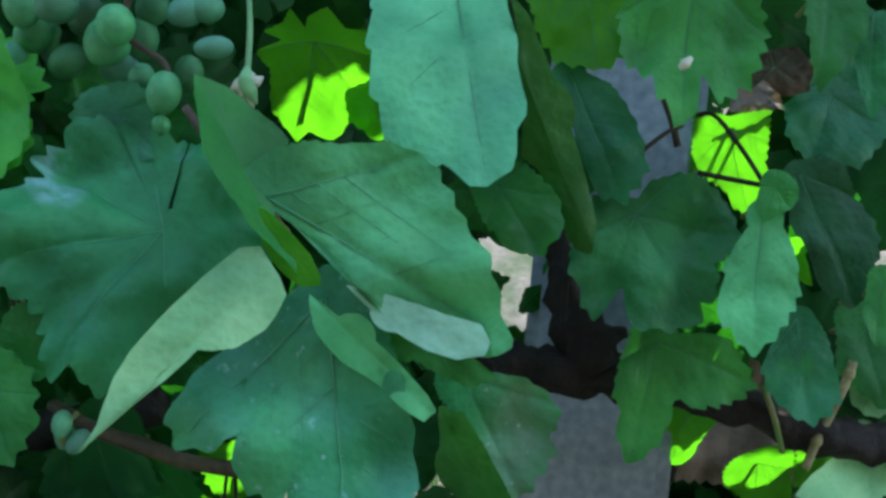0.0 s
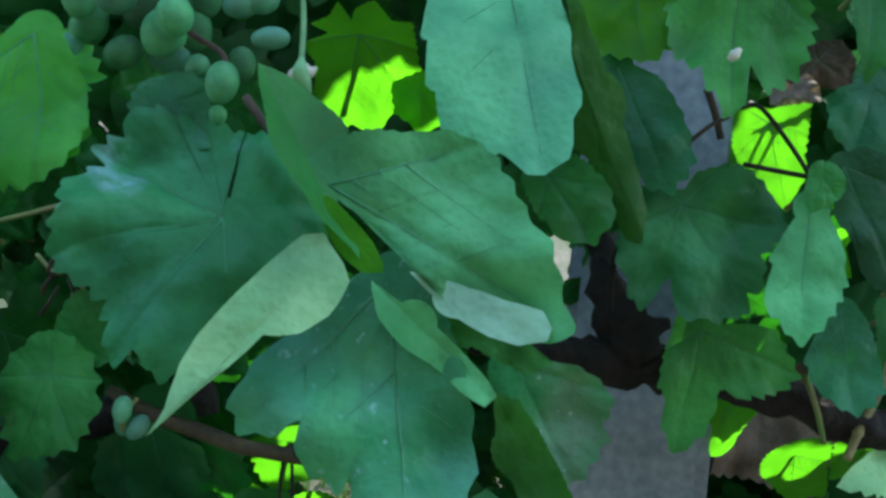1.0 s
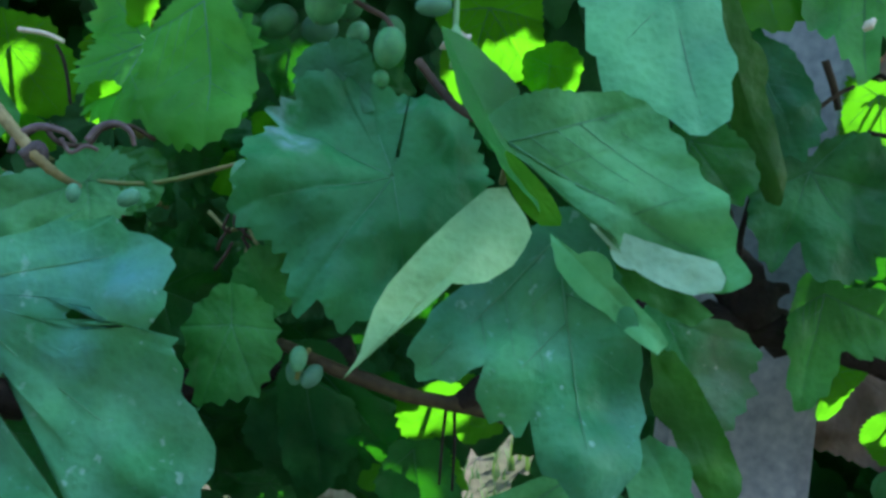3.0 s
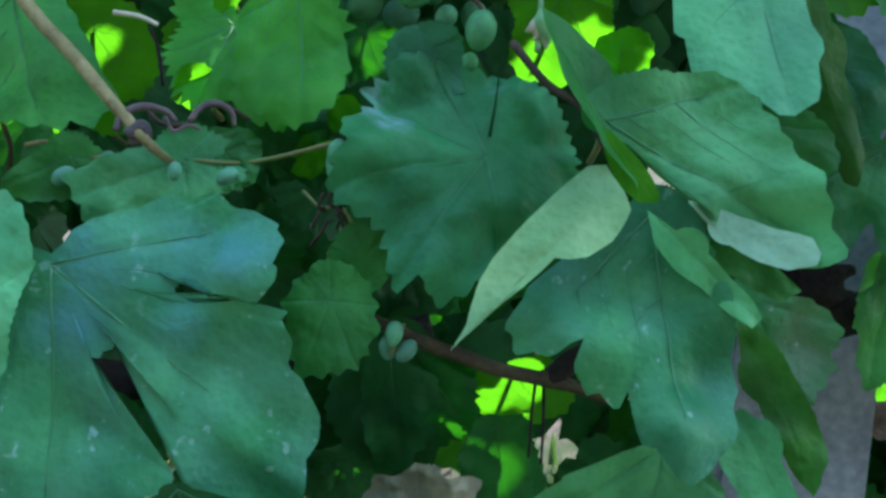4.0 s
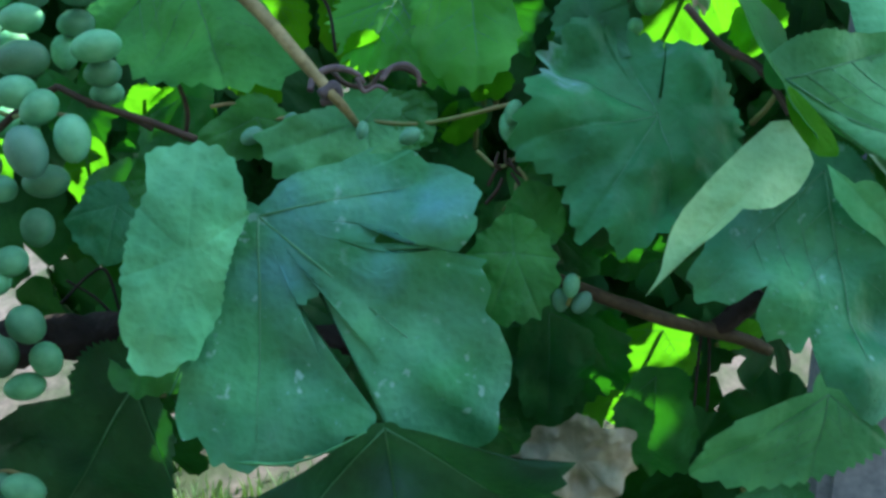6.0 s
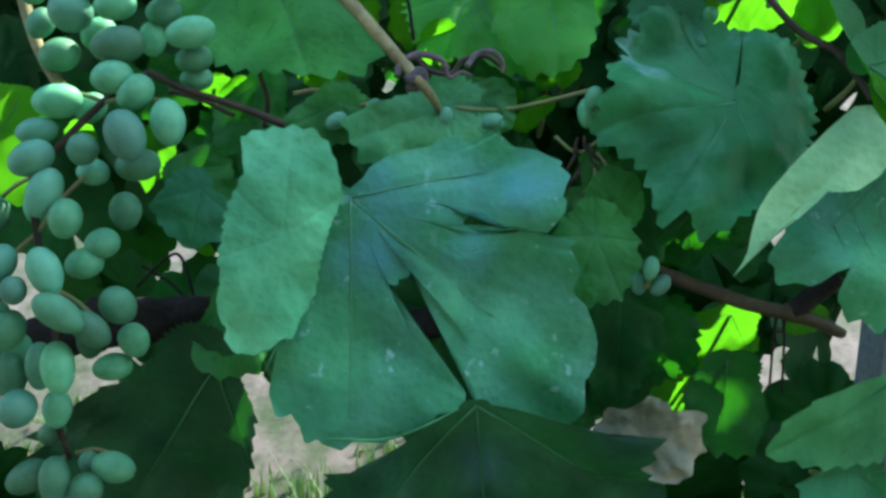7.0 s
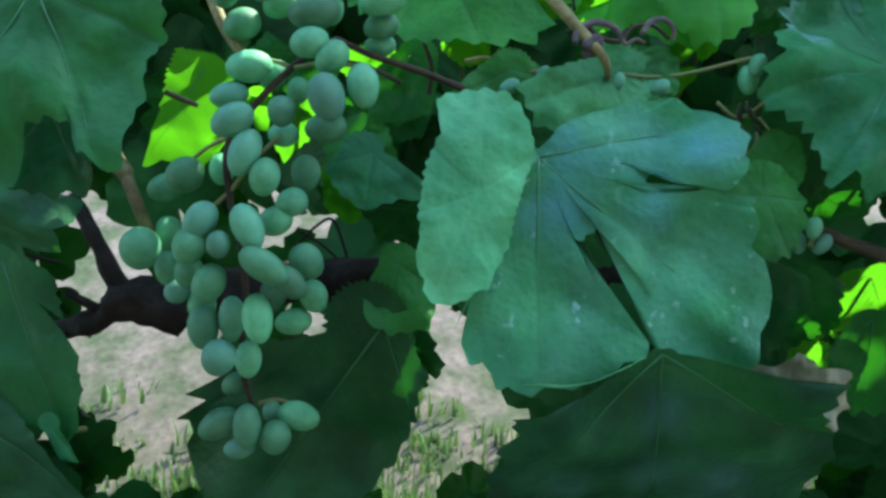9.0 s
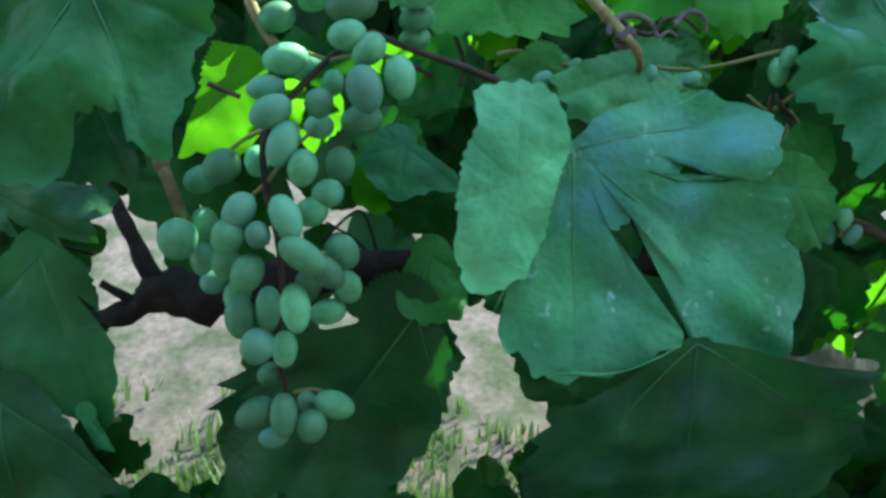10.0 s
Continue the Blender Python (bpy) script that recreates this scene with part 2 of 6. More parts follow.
def grape_leaf(vine, at, way, mat, roll=0.0, shape=WHOLE, cup=0.0, fold=0.0, wave=0.05, teeth=0.045, veins=True, stalk=(0.0, 0.04, -0.012),
               label="", broad=1.0, curl=0.0, turns=150, ribs=0.7, closed=()):
    """A vine leaf. at: where its stalk joins; way: from there to the middle lobe's tip; shape: angle and length of lobes and bays
    in turn round the joint, as shares of that way; roll: its turn about that way; cup, fold, wave, curl: how it bends;
    closed: bays whose sides meet again towards the rim (angle, half width, where they begin to close, over what length)."""
    at, way = Vector(at), Vector(way)
    size = way.length
    y = way.normalized()
    toward = Vector((0, -1, 0))
    z = (toward - y * toward.dot(y))
    z = (z.normalized() if z.length > 0.05 else y.orthogonal().normalized())
    x = y.cross(z)
    turn = Matrix.Rotation(radians(roll), 3, y)
    x, z = turn @ x, turn @ z
    seed = Vector((at.x * 37, at.z * 53, at.y * 71))
    rim = sorted(((a + 180) % 360 - 180, r) for a, r in shape)
    rim = [(rim[-1][0] - 360, rim[-1][1])] + rim + [(rim[0][0] + 360, rim[0][1])]
    lobes = []
    for a, r in sorted(rim[1:-1], key=lambda p: -p[1] - (0.4 if p[0] == 0 else 0)):
        if r > 0.35 and len(lobes) < 5 and all(abs((a - b + 180) % 360 - 180) > 42 for b, _ in lobes):
            lobes.append((a, r))

    def reach(deg):
        for (a0, r0), (a1, r1) in zip(rim, rim[1:]):
            if a0 <= deg <= a1:
                u = (deg - a0) / max(a1 - a0, 1e-6)
                u = (0.5 - 0.5 * math.cos(math.pi * u)) * 0.65 + u * 0.35
                bowed = r0 + (r1 - r0) * u
                span = radians(a1 - a0)
                if span > 1.4 or span < 1e-4:
                    return bowed
                straight = r0 * r1 * math.sin(span) / (r0 * math.sin(radians(deg - a0)) + r1 * math.sin(radians(a1 - deg)))
                return 0.9 * straight + 0.1 * bowed
        return rim[0][1]

    def height(px, py):
        r2 = px * px + py * py
        r = math.sqrt(r2)
        a = math.degrees(math.atan2(-px, py))
        near, long = min((abs((a - l[0] + 180) % 360 - 180), l[1]) for l in lobes)
        off = r * math.sin(radians(min(near, 90)))
        along = r * math.cos(radians(min(near, 90))) - 0.85 * off
        h = -0.012 * ribs * math.exp(-(off / 0.022) ** 2) * min(r * 4, 1)
        h += 0.022 * ribs * math.sin(min(off / 0.3, 1.0) * math.pi) * min(r * 2.0, 1)
        h += 0.009 * ribs * abs(math.sin(math.pi * along / 0.17 + 3 * noise.noise(seed))) * min(1, off * 6) * min(1, r * 2)
        h += cup * r2 + fold * abs(px) + curl * max(0, py) ** 3
        h += 1.6 * wave * noise.noise(Vector((px * 2.1, py * 2.1, 0)) + seed) * min(1, r * 2)
        h += wave * 0.5 * noise.noise(Vector((px * 5, py * 5, 3)) + seed) * min(1, r * 1.5)
        h += 0.009 * noise.noise(Vector((px * 11, py * 11, 7)) + seed) * min(1, r * 2)
        return h

    def place(px, py):
        return at + (x * px * broad + y * py + z * height(px, py)) * size

    bm = bmesh.new()
    rings = (0.08, 0.2, 0.32, 0.44, 0.5, 0.55, 0.6, 0.66, 0.71, 0.76, 0.85, 0.93, 1.0)
    notches = max(16, min(46, round(2 * math.pi * 0.75 * size / 0.0068)))
    turns = max(turns, notches * 5)
    mid = bm.verts.new(place(0, 0))
    last = None
    for k, f in enumerate(rings):
        ring = []
        for i in range(turns):
            deg = -180 + 360 * i / turns
            r = reach(deg)
            lift = 0.0
            if f > 0.9:
                which = (deg / 360 + 0.5) * notches
                u = which % 1
                saw = (u / 0.62 if u < 0.62 else (1 - u) / 0.38) - 0.5
                strong = 0.75 + 0.7 * noise.noise(Vector((int(which) * 0.73, 0, 0)) + seed)
                r += teeth * saw * 1.5 * strong * min(1, r * 1.6) * (1 if f == 1.0 else 0.3)
            for c, half, start, run in closed:
                off = deg - c
                if half <= abs(off) < half + 30:
                    u = min(1, max(0, (r * f - start) / run))
                    deg -= math.copysign((half + 0.8) * u * u * (3 - 2 * u) * (1 - (abs(off) - half) / 30), off)
                    lift += 0.014 * u * (off > 0)
            a = radians(deg)
            ring.append(bm.verts.new(place(-math.sin(a) * r * f, math.cos(a) * r * f) + z * size * lift))
        for i in range(turns):
            j = (i + 1) % turns
            if last is None:
                bm.faces.new((mid, ring[i], ring[j]))
            else:
                bm.faces.new((last[i], ring[i], ring[j], last[j]))
        last = ring
    leaf = part("leaf", bm, mat, vine, label)
    if veins:
        bm = bmesh.new()
        for a, r in lobes:
            c, s = math.cos(radians(a)), -math.sin(radians(a))
            line = [place(s * r * u, c * r * u) + z * size * 0.002 for u in (0.0, 0.15, 0.3, 0.45, 0.6, 0.75, 0.9)]
            add_tube(bm, line, (0.0055 * size, 0.0015 * size), 4)
            for k in range(1, 1 if closed or mat in (LEAF_SHADE_DARK, LEAF_SHADE, LEAF_SHADE_DUSTY) else 5):
                for way_out in (-1, 1):
                    root = r * (0.17 * k + 0.03 * way_out)
                    twig = []
                    for u in (0.0, 0.09, 0.18, 0.27, 0.36):
                        px, py = s * (root + u * 0.8) - c * way_out * u, c * (root + u * 0.8) + s * way_out * u
                        if math.hypot(px, py) > 0.88 * reach(math.degrees(math.atan2(-px, py))):
                            break
                        twig.append(place(px, py) + z * size * 0.0035)
                    if len(twig) > 2:
                        add_tube(bm, twig, (0.0022 * size, 0.0007 * size), 4)
        part("vein", bm, VEIN_DARK if mat in (LEAF_SHADE_DUSTY, LEAF_SHADE_DARK, LEAF_SHADE, LEAF_GREEN, LEAF_MID) else VEIN, leaf, "fine pale leaf veins")
    if stalk:
        st = Vector(stalk)
        bm = bmesh.new()
        line = smooth_path([at - z * 0.001, at + st * 0.4 + Vector((0, 0.004, -0.003)), at + st])
        add_tube(bm, line, (0.0011, 0.0016), 6)
        part("leaf_stalk", bm, STALK, leaf, "thin green leaf stalk")
    return leaf


def berry_mesh():
    bm = bmesh.new()
    bmesh.ops.create_uvsphere(bm, u_segments=16, v_segments=10, radius=1)
    for v in bm.verts:
        v.co.x *= 1 + 0.06 * v.co.z
        v.co.y *= 1 + 0.06 * v.co.z
    me = bpy.data.meshes.new("berry")
    bm.to_mesh(me)
    bm.free()
    for f in me.polygons:
        f.use_smooth = True
    return me


def berry(bunch, at, tilt=0.0, lean=0.0, long=0.0100, wide=0.0069, skin=None):
    """One berry with its dark tip scar, and the short stalk that it hangs by."""
    ob = new("berry", skin or BERRY)
    ob.parent = bunch
    ob.matrix_basis = Matrix.LocRotScale(Vector(at), Euler((radians(lean), radians(tilt), 0)), Vector((wide, wide, long)))
    return ob


def grape_material(name, low, high):
    """Green berry skin under a pale waxy bloom."""
    mat, nodes, links, bsdf = material(name)
    skin, fac = noise_ramp(nodes, links, 1.6, low, high, 0.3, 0.7)
    specks, _ = noise_ramp(nodes, links, 9, (0, 0, 0), (1, 1, 1), 0.62, 0.75)
    own = nodes.new("ShaderNodeObjectInfo")
    hue = nodes.new("ShaderNodeHueSaturation")
    vary = nodes.new("ShaderNodeMapRange")
    vary.inputs["To Min"].default_value, vary.inputs["To Max"].default_value = 0.5, 1.5
    links.new(own.outputs["Random"], vary.inputs["Value"])
    links.new(vary.outputs[0], hue.inputs["Value"])
    links.new(skin, hue.inputs["Color"])
    dull = nodes.new("ShaderNodeMath")
    dull.operation = "MULTIPLY"
    dull.inputs[1].default_value = 0.3
    links.new(specks, dull.inputs[0])
    blue = nodes.new("ShaderNodeMapRange")
    blue.inputs["From Min"].default_value, blue.inputs["From Max"].default_value = 0.55, 1.0
    blue.inputs["To Max"].default_value = 0.5
    shift = nodes.new("ShaderNodeMath")
    shift.operation = "FRACT"
    more = nodes.new("ShaderNodeMath")
    more.operation = "MULTIPLY"
    more.inputs[1].default_value = 7.3
    links.new(own.outputs["Random"], more.inputs[0])
    links.new(more.outputs[0], shift.inputs[0])
    links.new(shift.outputs[0], blue.inputs["Value"])
    tinted = mix(nodes, links, blue.outputs[0], hue.outputs[0], (0.09, 0.27, 0.25))
    bloom = mix(nodes, links, dull.outputs[0], tinted, (0.2, 0.42, 0.36))
    where = nodes.new("ShaderNodeTexCoord")
    axes = nodes.new("ShaderNodeSeparateXYZ")
    scar = nodes.new("ShaderNodeMapRange")
    scar.inputs["From Min"].default_value, scar.inputs["From Max"].default_value = -0.975, -0.992
    links.new(where.outputs["Object"], axes.inputs[0])
    links.new(axes.outputs["Z"], scar.inputs["Value"])
    links.new(mix(nodes, links, scar.outputs[0], bloom, (0.05, 0.04, 0.02)), bsdf.inputs["Base Color"])
    bsdf.inputs["Roughness"].default_value = 0.62
    bsdf.inputs["Subsurface Weight"].default_value = 0.15
    bsdf.inputs["Subsurface Radius"].default_value = (0.3, 0.6, 0.2)
    bsdf.inputs["Subsurface Scale"].default_value = 0.004
    return mat


GRAPE = grape_material("grape_skin", (0.05, 0.25, 0.125), (0.095, 0.35, 0.19))
# greener skin, darkened as well to put the second bunch's shade into it
GRAPE_GREEN_SHADED = grape_material("shaded_green_grape_skin", (0.022, 0.15, 0.06), (0.045, 0.24, 0.09))


# ---- the setting ----
def box(bm, x0, x1, y0, y1, z0, z1):
    made = bmesh.ops.create_cube(bm, size=1)["verts"]
    for v in made:
        v.co = Vector((x0 + (v.co.x + 0.5) * (x1 - x0), y0 + (v.co.y + 0.5) * (y1 - y0), z0 + (v.co.z + 0.5) * (z1 - z0)))
    return made


def rise(y):
    """The height of the ground: flat, then a bank."""
    bank = max(0.0, y - 3.0)
    return min(bank * 0.75, 5.0 + bank * 0.05)


bm = bmesh.new()
bmesh.ops.create_grid(bm, x_segments=200, y_segments=200, size=70)
for v in bm.verts:
    v.co *= 0.04 + 0.96 * min(1.0, v.co.length / 70) ** 1.0
    v.co.z = rise(v.co.y) + 0.05 * noise.noise(v.co * 1.1)
tagged(mesh_object("ground", bm, SOIL), "dry pale pinkish soil rising to a bank", "ground", kind="structure")

# unseen wall behind the viewer, added to block low sky light
bm = bmesh.new()
box(bm, -9, 9, -2.6, -2.3, -0.2, 4.2)
tagged(mesh_object("sky_block_wall", bm, PLASTER, smooth=False), "plain unseen wall added to cut the low sky light", "wall", kind="structure")

# trellis post
bm = bmesh.new()
box(bm, -0.045, 0.045, -0.045, 0.045, -0.1, 1.62)
bmesh.ops.bevel(bm, geom=bm.edges[:], offset=0.008, segments=2, affect="EDGES")
post = tagged(mesh_object("trellis_post", bm, CONCRETE, smooth=False), "grey-blue concrete trellis post behind the vine", "post")
post.matrix_world = pose(-0.037, 0.554, 0, 0, 6, -14)


# ---- the near grapevine ----
vine = thing("grapevine", "leafy green grapevine with dark old wood and thin canes", "grapevine")
grape_leaf(vine, (-0.2809, 0.2960, 1.3658), (0.0008, -0.0080, -0.1012), LEAF_NOTCHED, shape=((-35.2, 0.25), (-28.3, 0.49), (-26.4, 0.80), (-26.1, 0.66), (-23.2, 0.88), (-18.3, 0.93), (-12.6, 0.95), (-9.9, 1.01), (-6.5, 1.02), (0, 1.00), (8.1, 0.99), (16.6, 0.97), (23.4, 0.95), (24, 0.40), (39, 0.40), (39.6, 1.05), (41.2, 1.19), (45.5, 1.29), (50.3, 1.30), (56.9, 1.23), (60.3, 1.15), (63.2, 1.08), (63.8, 1.00), (69.9, 0.94), (72.4, 0.95), (73, 0.49), (85, 0.49), (85.6, 0.83), (88.4, 0.85), (93.3, 0.89), (97.3, 0.88), (102.4, 0.90), (105.7, 0.81), (109.9, 0.72), (116.3, 0.66), (121.3, 0.50), (122.6, 0.58), (124, 0.40), (129.6, 0.31), (138.3, 0.23), (147.6, 0.15), (147.9, 0.10), (180, 0.04)), label="broad dusty blue-green leaf with two dark notches", wave=0.09, ribs=0.25, closed=((31.5, 8, 0.68, 0.34), (79, 6, 0.54, 0.05)), cup=-0.06, teeth=0.03, turns=600)
grape_leaf(vine, (-0.3070, 0.2870, 1.3500), (-0.0081, -0.0030, -0.0483), LEAF_TEAL, shape=((-174.3, 0.94), (-156.6, 0.94), (-145.6, 0.93), (-144.1, 0.81), (-138, 0.63), (-123.5, 0.56), (-107.1, 0.53), (-80.4, 0.50), (-60.9, 0.57), (-47.1, 0.61), (-38.7, 0.72), (-31, 0.85), (-22.3, 0.90), (-20.7, 0.99), (-12.2, 1.06), (-4.7, 1.02), (3, 0.96), (7, 0.87), (14.8, 0.86), (23.3, 0.68), (38.8, 0.54), (68.1, 0.37), (113.2, 0.41), (133.4, 0.60), (154.4, 0.76), (164.6, 0.86), (173.5, 0.93)), wave=0.07, cup=-0.03, teeth=0.025, ribs=0.3, veins=False, label="lighter lobe of the broad leaf folded over it", turns=300, stalk=None)
grape_leaf(vine, (-0.2282, 0.2870, 1.2811), (0.0086, 0.0580, -0.1061), LEAF_SHADE_DUSTY, shape=((-84, 0.06), (-70, 0.62), (-67, 0.56), (-58, 0.69), (-46, 0.93), (-24, 1.05), (0, 1.00), (14, 1.07), (25, 1.16), (41, 0.98), (56, 0.80), (69, 0.57), (84, 0.60), (96, 0.05), (180, 0.02)), cup=-0.2, fold=0.22, wave=0.08, label="large dusty drooping leaf in shade")
grape_leaf(vine, (-0.1101, 0.3280, 1.4113), (-0.0312, -0.0200, -0.0551), LEAF_STAINED, shape=((-167.3, 0.58), (-166.8, 0.14), (-154.8, 0.14), (-154.3, 0.58), (-147.7, 0.60), (-135.6, 0.70), (-125.5, 0.76), (-115.9, 0.88), (-108.3, 0.90), (-100.9, 0.83), (-90.4, 0.92), (-84.6, 0.80), (-76.4, 0.88), (-70.8, 0.96), (-64.1, 0.90), (-57.7, 0.98), (-47.9, 1.03), (-40.3, 0.97), (-31, 0.87), (-22.9, 0.84), (-14.3, 0.92), (-5.8, 1.05), (-2.8, 1.03), (0.1, 0.93), (3.4, 0.93), (7, 0.99), (11.1, 1.02), (16.5, 0.96), (23.5, 0.85), (36.3, 0.76), (54.6, 0.68), (82.9, 0.62), (106.1, 0.64), (122.9, 0.65), (140.7, 0.62), (160.1, 0.64), (178.3, 0.62)), teeth=0.05, wave=0.16, ribs=0.7, closed=((-160.8, 6, 0.3, 0.1),), cup=-0.05, turns=360, label="blue-green leaf with dusty toothed lobes")
grape_leaf(vine, (-0.0710, 0.2930, 1.3870), (-0.0547, -0.0090, -0.0537), LEAF_UNDER, shape=((-171.3, 0.20), (-153.9, 0.24), (-131, 0.22), (-98.5, 0.18), (-50.7, 0.24), (-28.4, 0.39), (-17.8, 0.56), (-11.9, 0.67), (-5.7, 0.78), (-2.5, 0.84), (-0.8, 0.92), (0, 1.00), (0.5, 0.82), (1.6, 0.63), (3.6, 0.52), (5.8, 0.40), (7.3, 0.31), (18.8, 0.28), (39.1, 0.24), (79.1, 0.19), (109, 0.18), (135.6, 0.20), (161.5, 0.19)), cup=0.0, wave=0.05, teeth=0.004, veins=False, label="folded leaf showing its pale underside", turns=300, ribs=0.2, stalk=None)
grape_leaf(vine, (-0.0586, 0.2970, 1.4079), (0.0143, 0.0020, -0.0172), LEAF_YOUNG, shape=((-163, 0.42), (-110.2, 0.28), (-45.1, 0.51), (-19.3, 0.86), (-1.3, 1.03), (5.3, 0.93), (18.7, 0.57), (83.8, 0.17), (160.9, 0.40), (172.9, 0.55)), wave=0.04, teeth=0.006, veins=False, label="young yellow-green folded leaf lobe", turns=300, ribs=0.2, stalk=None)
grape_leaf(vine, (-0.0720, 0.3000, 1.4321), (0.0184, -0.0015, -0.0392), LEAF_GREEN, shape=((-178.6, 0.91), (-168.4, 0.60), (-134, 0.30), (-62.1, 0.23), (-19.3, 0.47), (-4.9, 0.75), (-0.2, 1.01), (3.9, 0.73), (3.9, 0.97), (4.9, 0.49), (26.3, 0.23), (82.9, 0.30), (115, 0.37), (149.3, 0.48), (169.9, 0.74)), fold=0.25, wave=0.05, teeth=0.01, veins=False, roll=-52, broad=1.6, label="narrow folded green leaf edge", turns=300, ribs=0.2, stalk=None)
grape_leaf(vine, (-0.0639, 0.3020, 1.4221), (0.0814, 0.0120, -0.0562), LEAF_PALE, shape=((-43.9, 0.03), (-13, 0.14), (-11.1, 0.39), (-11, 0.55), (-10, 0.68), (-7.8, 0.81), (-4.6, 0.91), (-0.5, 0.99), (3.6, 1.00), (7.7, 0.94), (13.5, 0.87), (20, 0.81), (27.1, 0.72), (34, 0.68), (42.7, 0.64), (49.6, 0.60), (59.5, 0.49), (70.6, 0.33), (86.2, 0.26), (114.3, 0.18), (154.4, 0.13)), wave=0.2, cup=0.06, ribs=0.6, teeth=0.02, label="broad wavy green leaf folded over at its edge")
grape_leaf(vine, (-0.0147, 0.2970, 1.3796), (0.0296, 0.0020, -0.0137), LEAF_RIM, shape=((-165.5, 0.36), (-83, 0.21), (-31.7, 0.47), (-15.2, 0.76), (-1.3, 0.98), (7.7, 0.99), (18.2, 0.85), (25.5, 0.45), (90.3, 0.15), (165.7, 0.42), (176.2, 0.70)), cup=0.2, wave=0.03, ribs=0.05, teeth=0.004, veins=False, label="leaf rim turned over to its pale underside", turns=300, stalk=None)
grape_leaf(vine, (-0.0312, 0.3005, 1.3700), (0.0271, 0.0035, -0.0271), LEAF_PALE, shape=((-150.8, 0.41), (-88.2, 0.24), (-27.4, 0.37), (-12.4, 0.73), (-6, 0.98), (3.2, 0.99), (7.5, 0.81), (12.8, 0.53), (44.6, 0.17), (170.6, 0.29), (180, 0.64)), wave=0.08, fold=0.2, teeth=0.01, veins=False, label="long folded green leaf strip", turns=300, ribs=0.2, stalk=None)
grape_leaf(vine, (-0.0111, 0.3138, 1.3719), (0.0310, 0.0022, -0.0177), LEAF_GREEN, shape=((-170, 0.62), (-61, 0.30), (-17, 0.85), (0, 1.00), (7, 0.62), (122, 0.21), (161, 0.79)), wave=0.1, teeth=0.03, veins=False, label="dark green leaf under a pale rim", turns=300, ribs=0.2, stalk=None)
grape_leaf(vine, (-0.0440, 0.3120, 1.3856), (0.0107, -0.0220, -0.1050), LEAF_SPRAYED, shape=((-134, 0.09), (-74, 0.29), (-66, 0.52), (-60, 0.67), (-51, 0.73), (-41, 0.64), (-36, 0.54), (-34, 0.64), (-31, 0.69), (-17, 0.73), (-16, 0.67), (-12, 0.82), (-5, 0.91), (0, 1.00), (8, 0.93), (14, 0.83), (21, 0.69), (31, 0.49), (61, 0.22), (113, 0.14)), wave=0.14, cup=-0.08, ribs=0.2, teeth=0.03, label="blue-green drooping leaf with pointed lobes")
grape_leaf(vine, (0.0004, 0.3115, 1.2848), (0.0096, -0.0055, -0.0225), LEAF_PALE, shape=((-81, 0.60), (-32, 0.94), (0, 1.00), (23, 0.72), (77, 0.30), (159, 0.73), (175, 0.93)), wave=0.05, fold=0.2, teeth=0.02, veins=False, label="narrow blue-green leaf tip", turns=300, ribs=0.2, stalk=None)
grape_leaf(vine, (0.0119, 0.3264, 1.3125), (0.0125, -0.0044, -0.0436), LEAF_OLIVE, shape=((-169, 0.71), (-150, 0.42), (-69, 0.21), (-10, 0.70), (0, 1.00), (24, 0.73), (38, 0.43), (115, 0.21), (173, 0.57)), wave=0.1, teeth=0.02, veins=False, label="narrow olive-green leaf seen edge-on", turns=300, ribs=0.2, stalk=None)
grape_leaf(vine, (0.0079, 0.3460, 1.3495), (0.0300, -0.0010, -0.0420), LEAF_SPECKLED, shape=((-149.8, 0.22), (-67, 0.26), (-36, 0.54), (-26.5, 0.82), (-20.7, 1.03), (-9.8, 1.08), (1.8, 1.00), (16.1, 0.95), (21.4, 0.83), (32.2, 0.84), (38.9, 0.77), (46.3, 0.66), (55.2, 0.50), (80.6, 0.15)), teeth=0.05, wave=0.12, label="dusty blue-green leaf with white specks")
grape_leaf(vine, (-0.0342, 0.3300, 1.2874), (-0.0611, -0.0100, -0.0366), LEAF_PALE, shape=((-41, 0.11), (-22, 0.40), (-17, 0.66), (-8, 0.89), (0, 1.00), (20, 0.76), (46, 0.55), (110, 0.50), (126, 0.27)), wave=0.06, cup=-0.1, label="light green leaf with small teeth")
grape_leaf(vine, (0.0023, 0.3650, 1.5453), (0.0148, -0.0530, -0.1186), LEAF_TEAL, shape=((-100, 0.13), (-54, 0.31), (-33, 0.56), (-23, 0.77), (-16, 0.91), (-6, 0.92), (0, 1.00), (2, 0.97), (6, 0.91), (11, 0.77), (19, 0.51), (36, 0.25), (159, 0.08)), wave=0.06, cup=-0.05, label="smooth light teal leaf hanging by its stalk")
grape_leaf(vine, (0.0399, 0.3520, 1.4630), (0.0254, 0.0140, -0.0611), LEAF_OLIVE, shape=((-86.4, 0.08), (-37, 0.33), (-18.7, 0.39), (-10.7, 0.69), (-6.5, 0.94), (-0.8, 1.01), (6.2, 0.82), (13.6, 0.57), (36.8, 0.28), (122.5, 0.21), (153.3, 0.38), (163.8, 0.58), (171.6, 0.70), (176.2, 0.33)), wave=0.06, fold=-0.3, teeth=0.01, veins=False, label="folded olive-green leaf with a pale rim", turns=300, ribs=0.2, stalk=None)
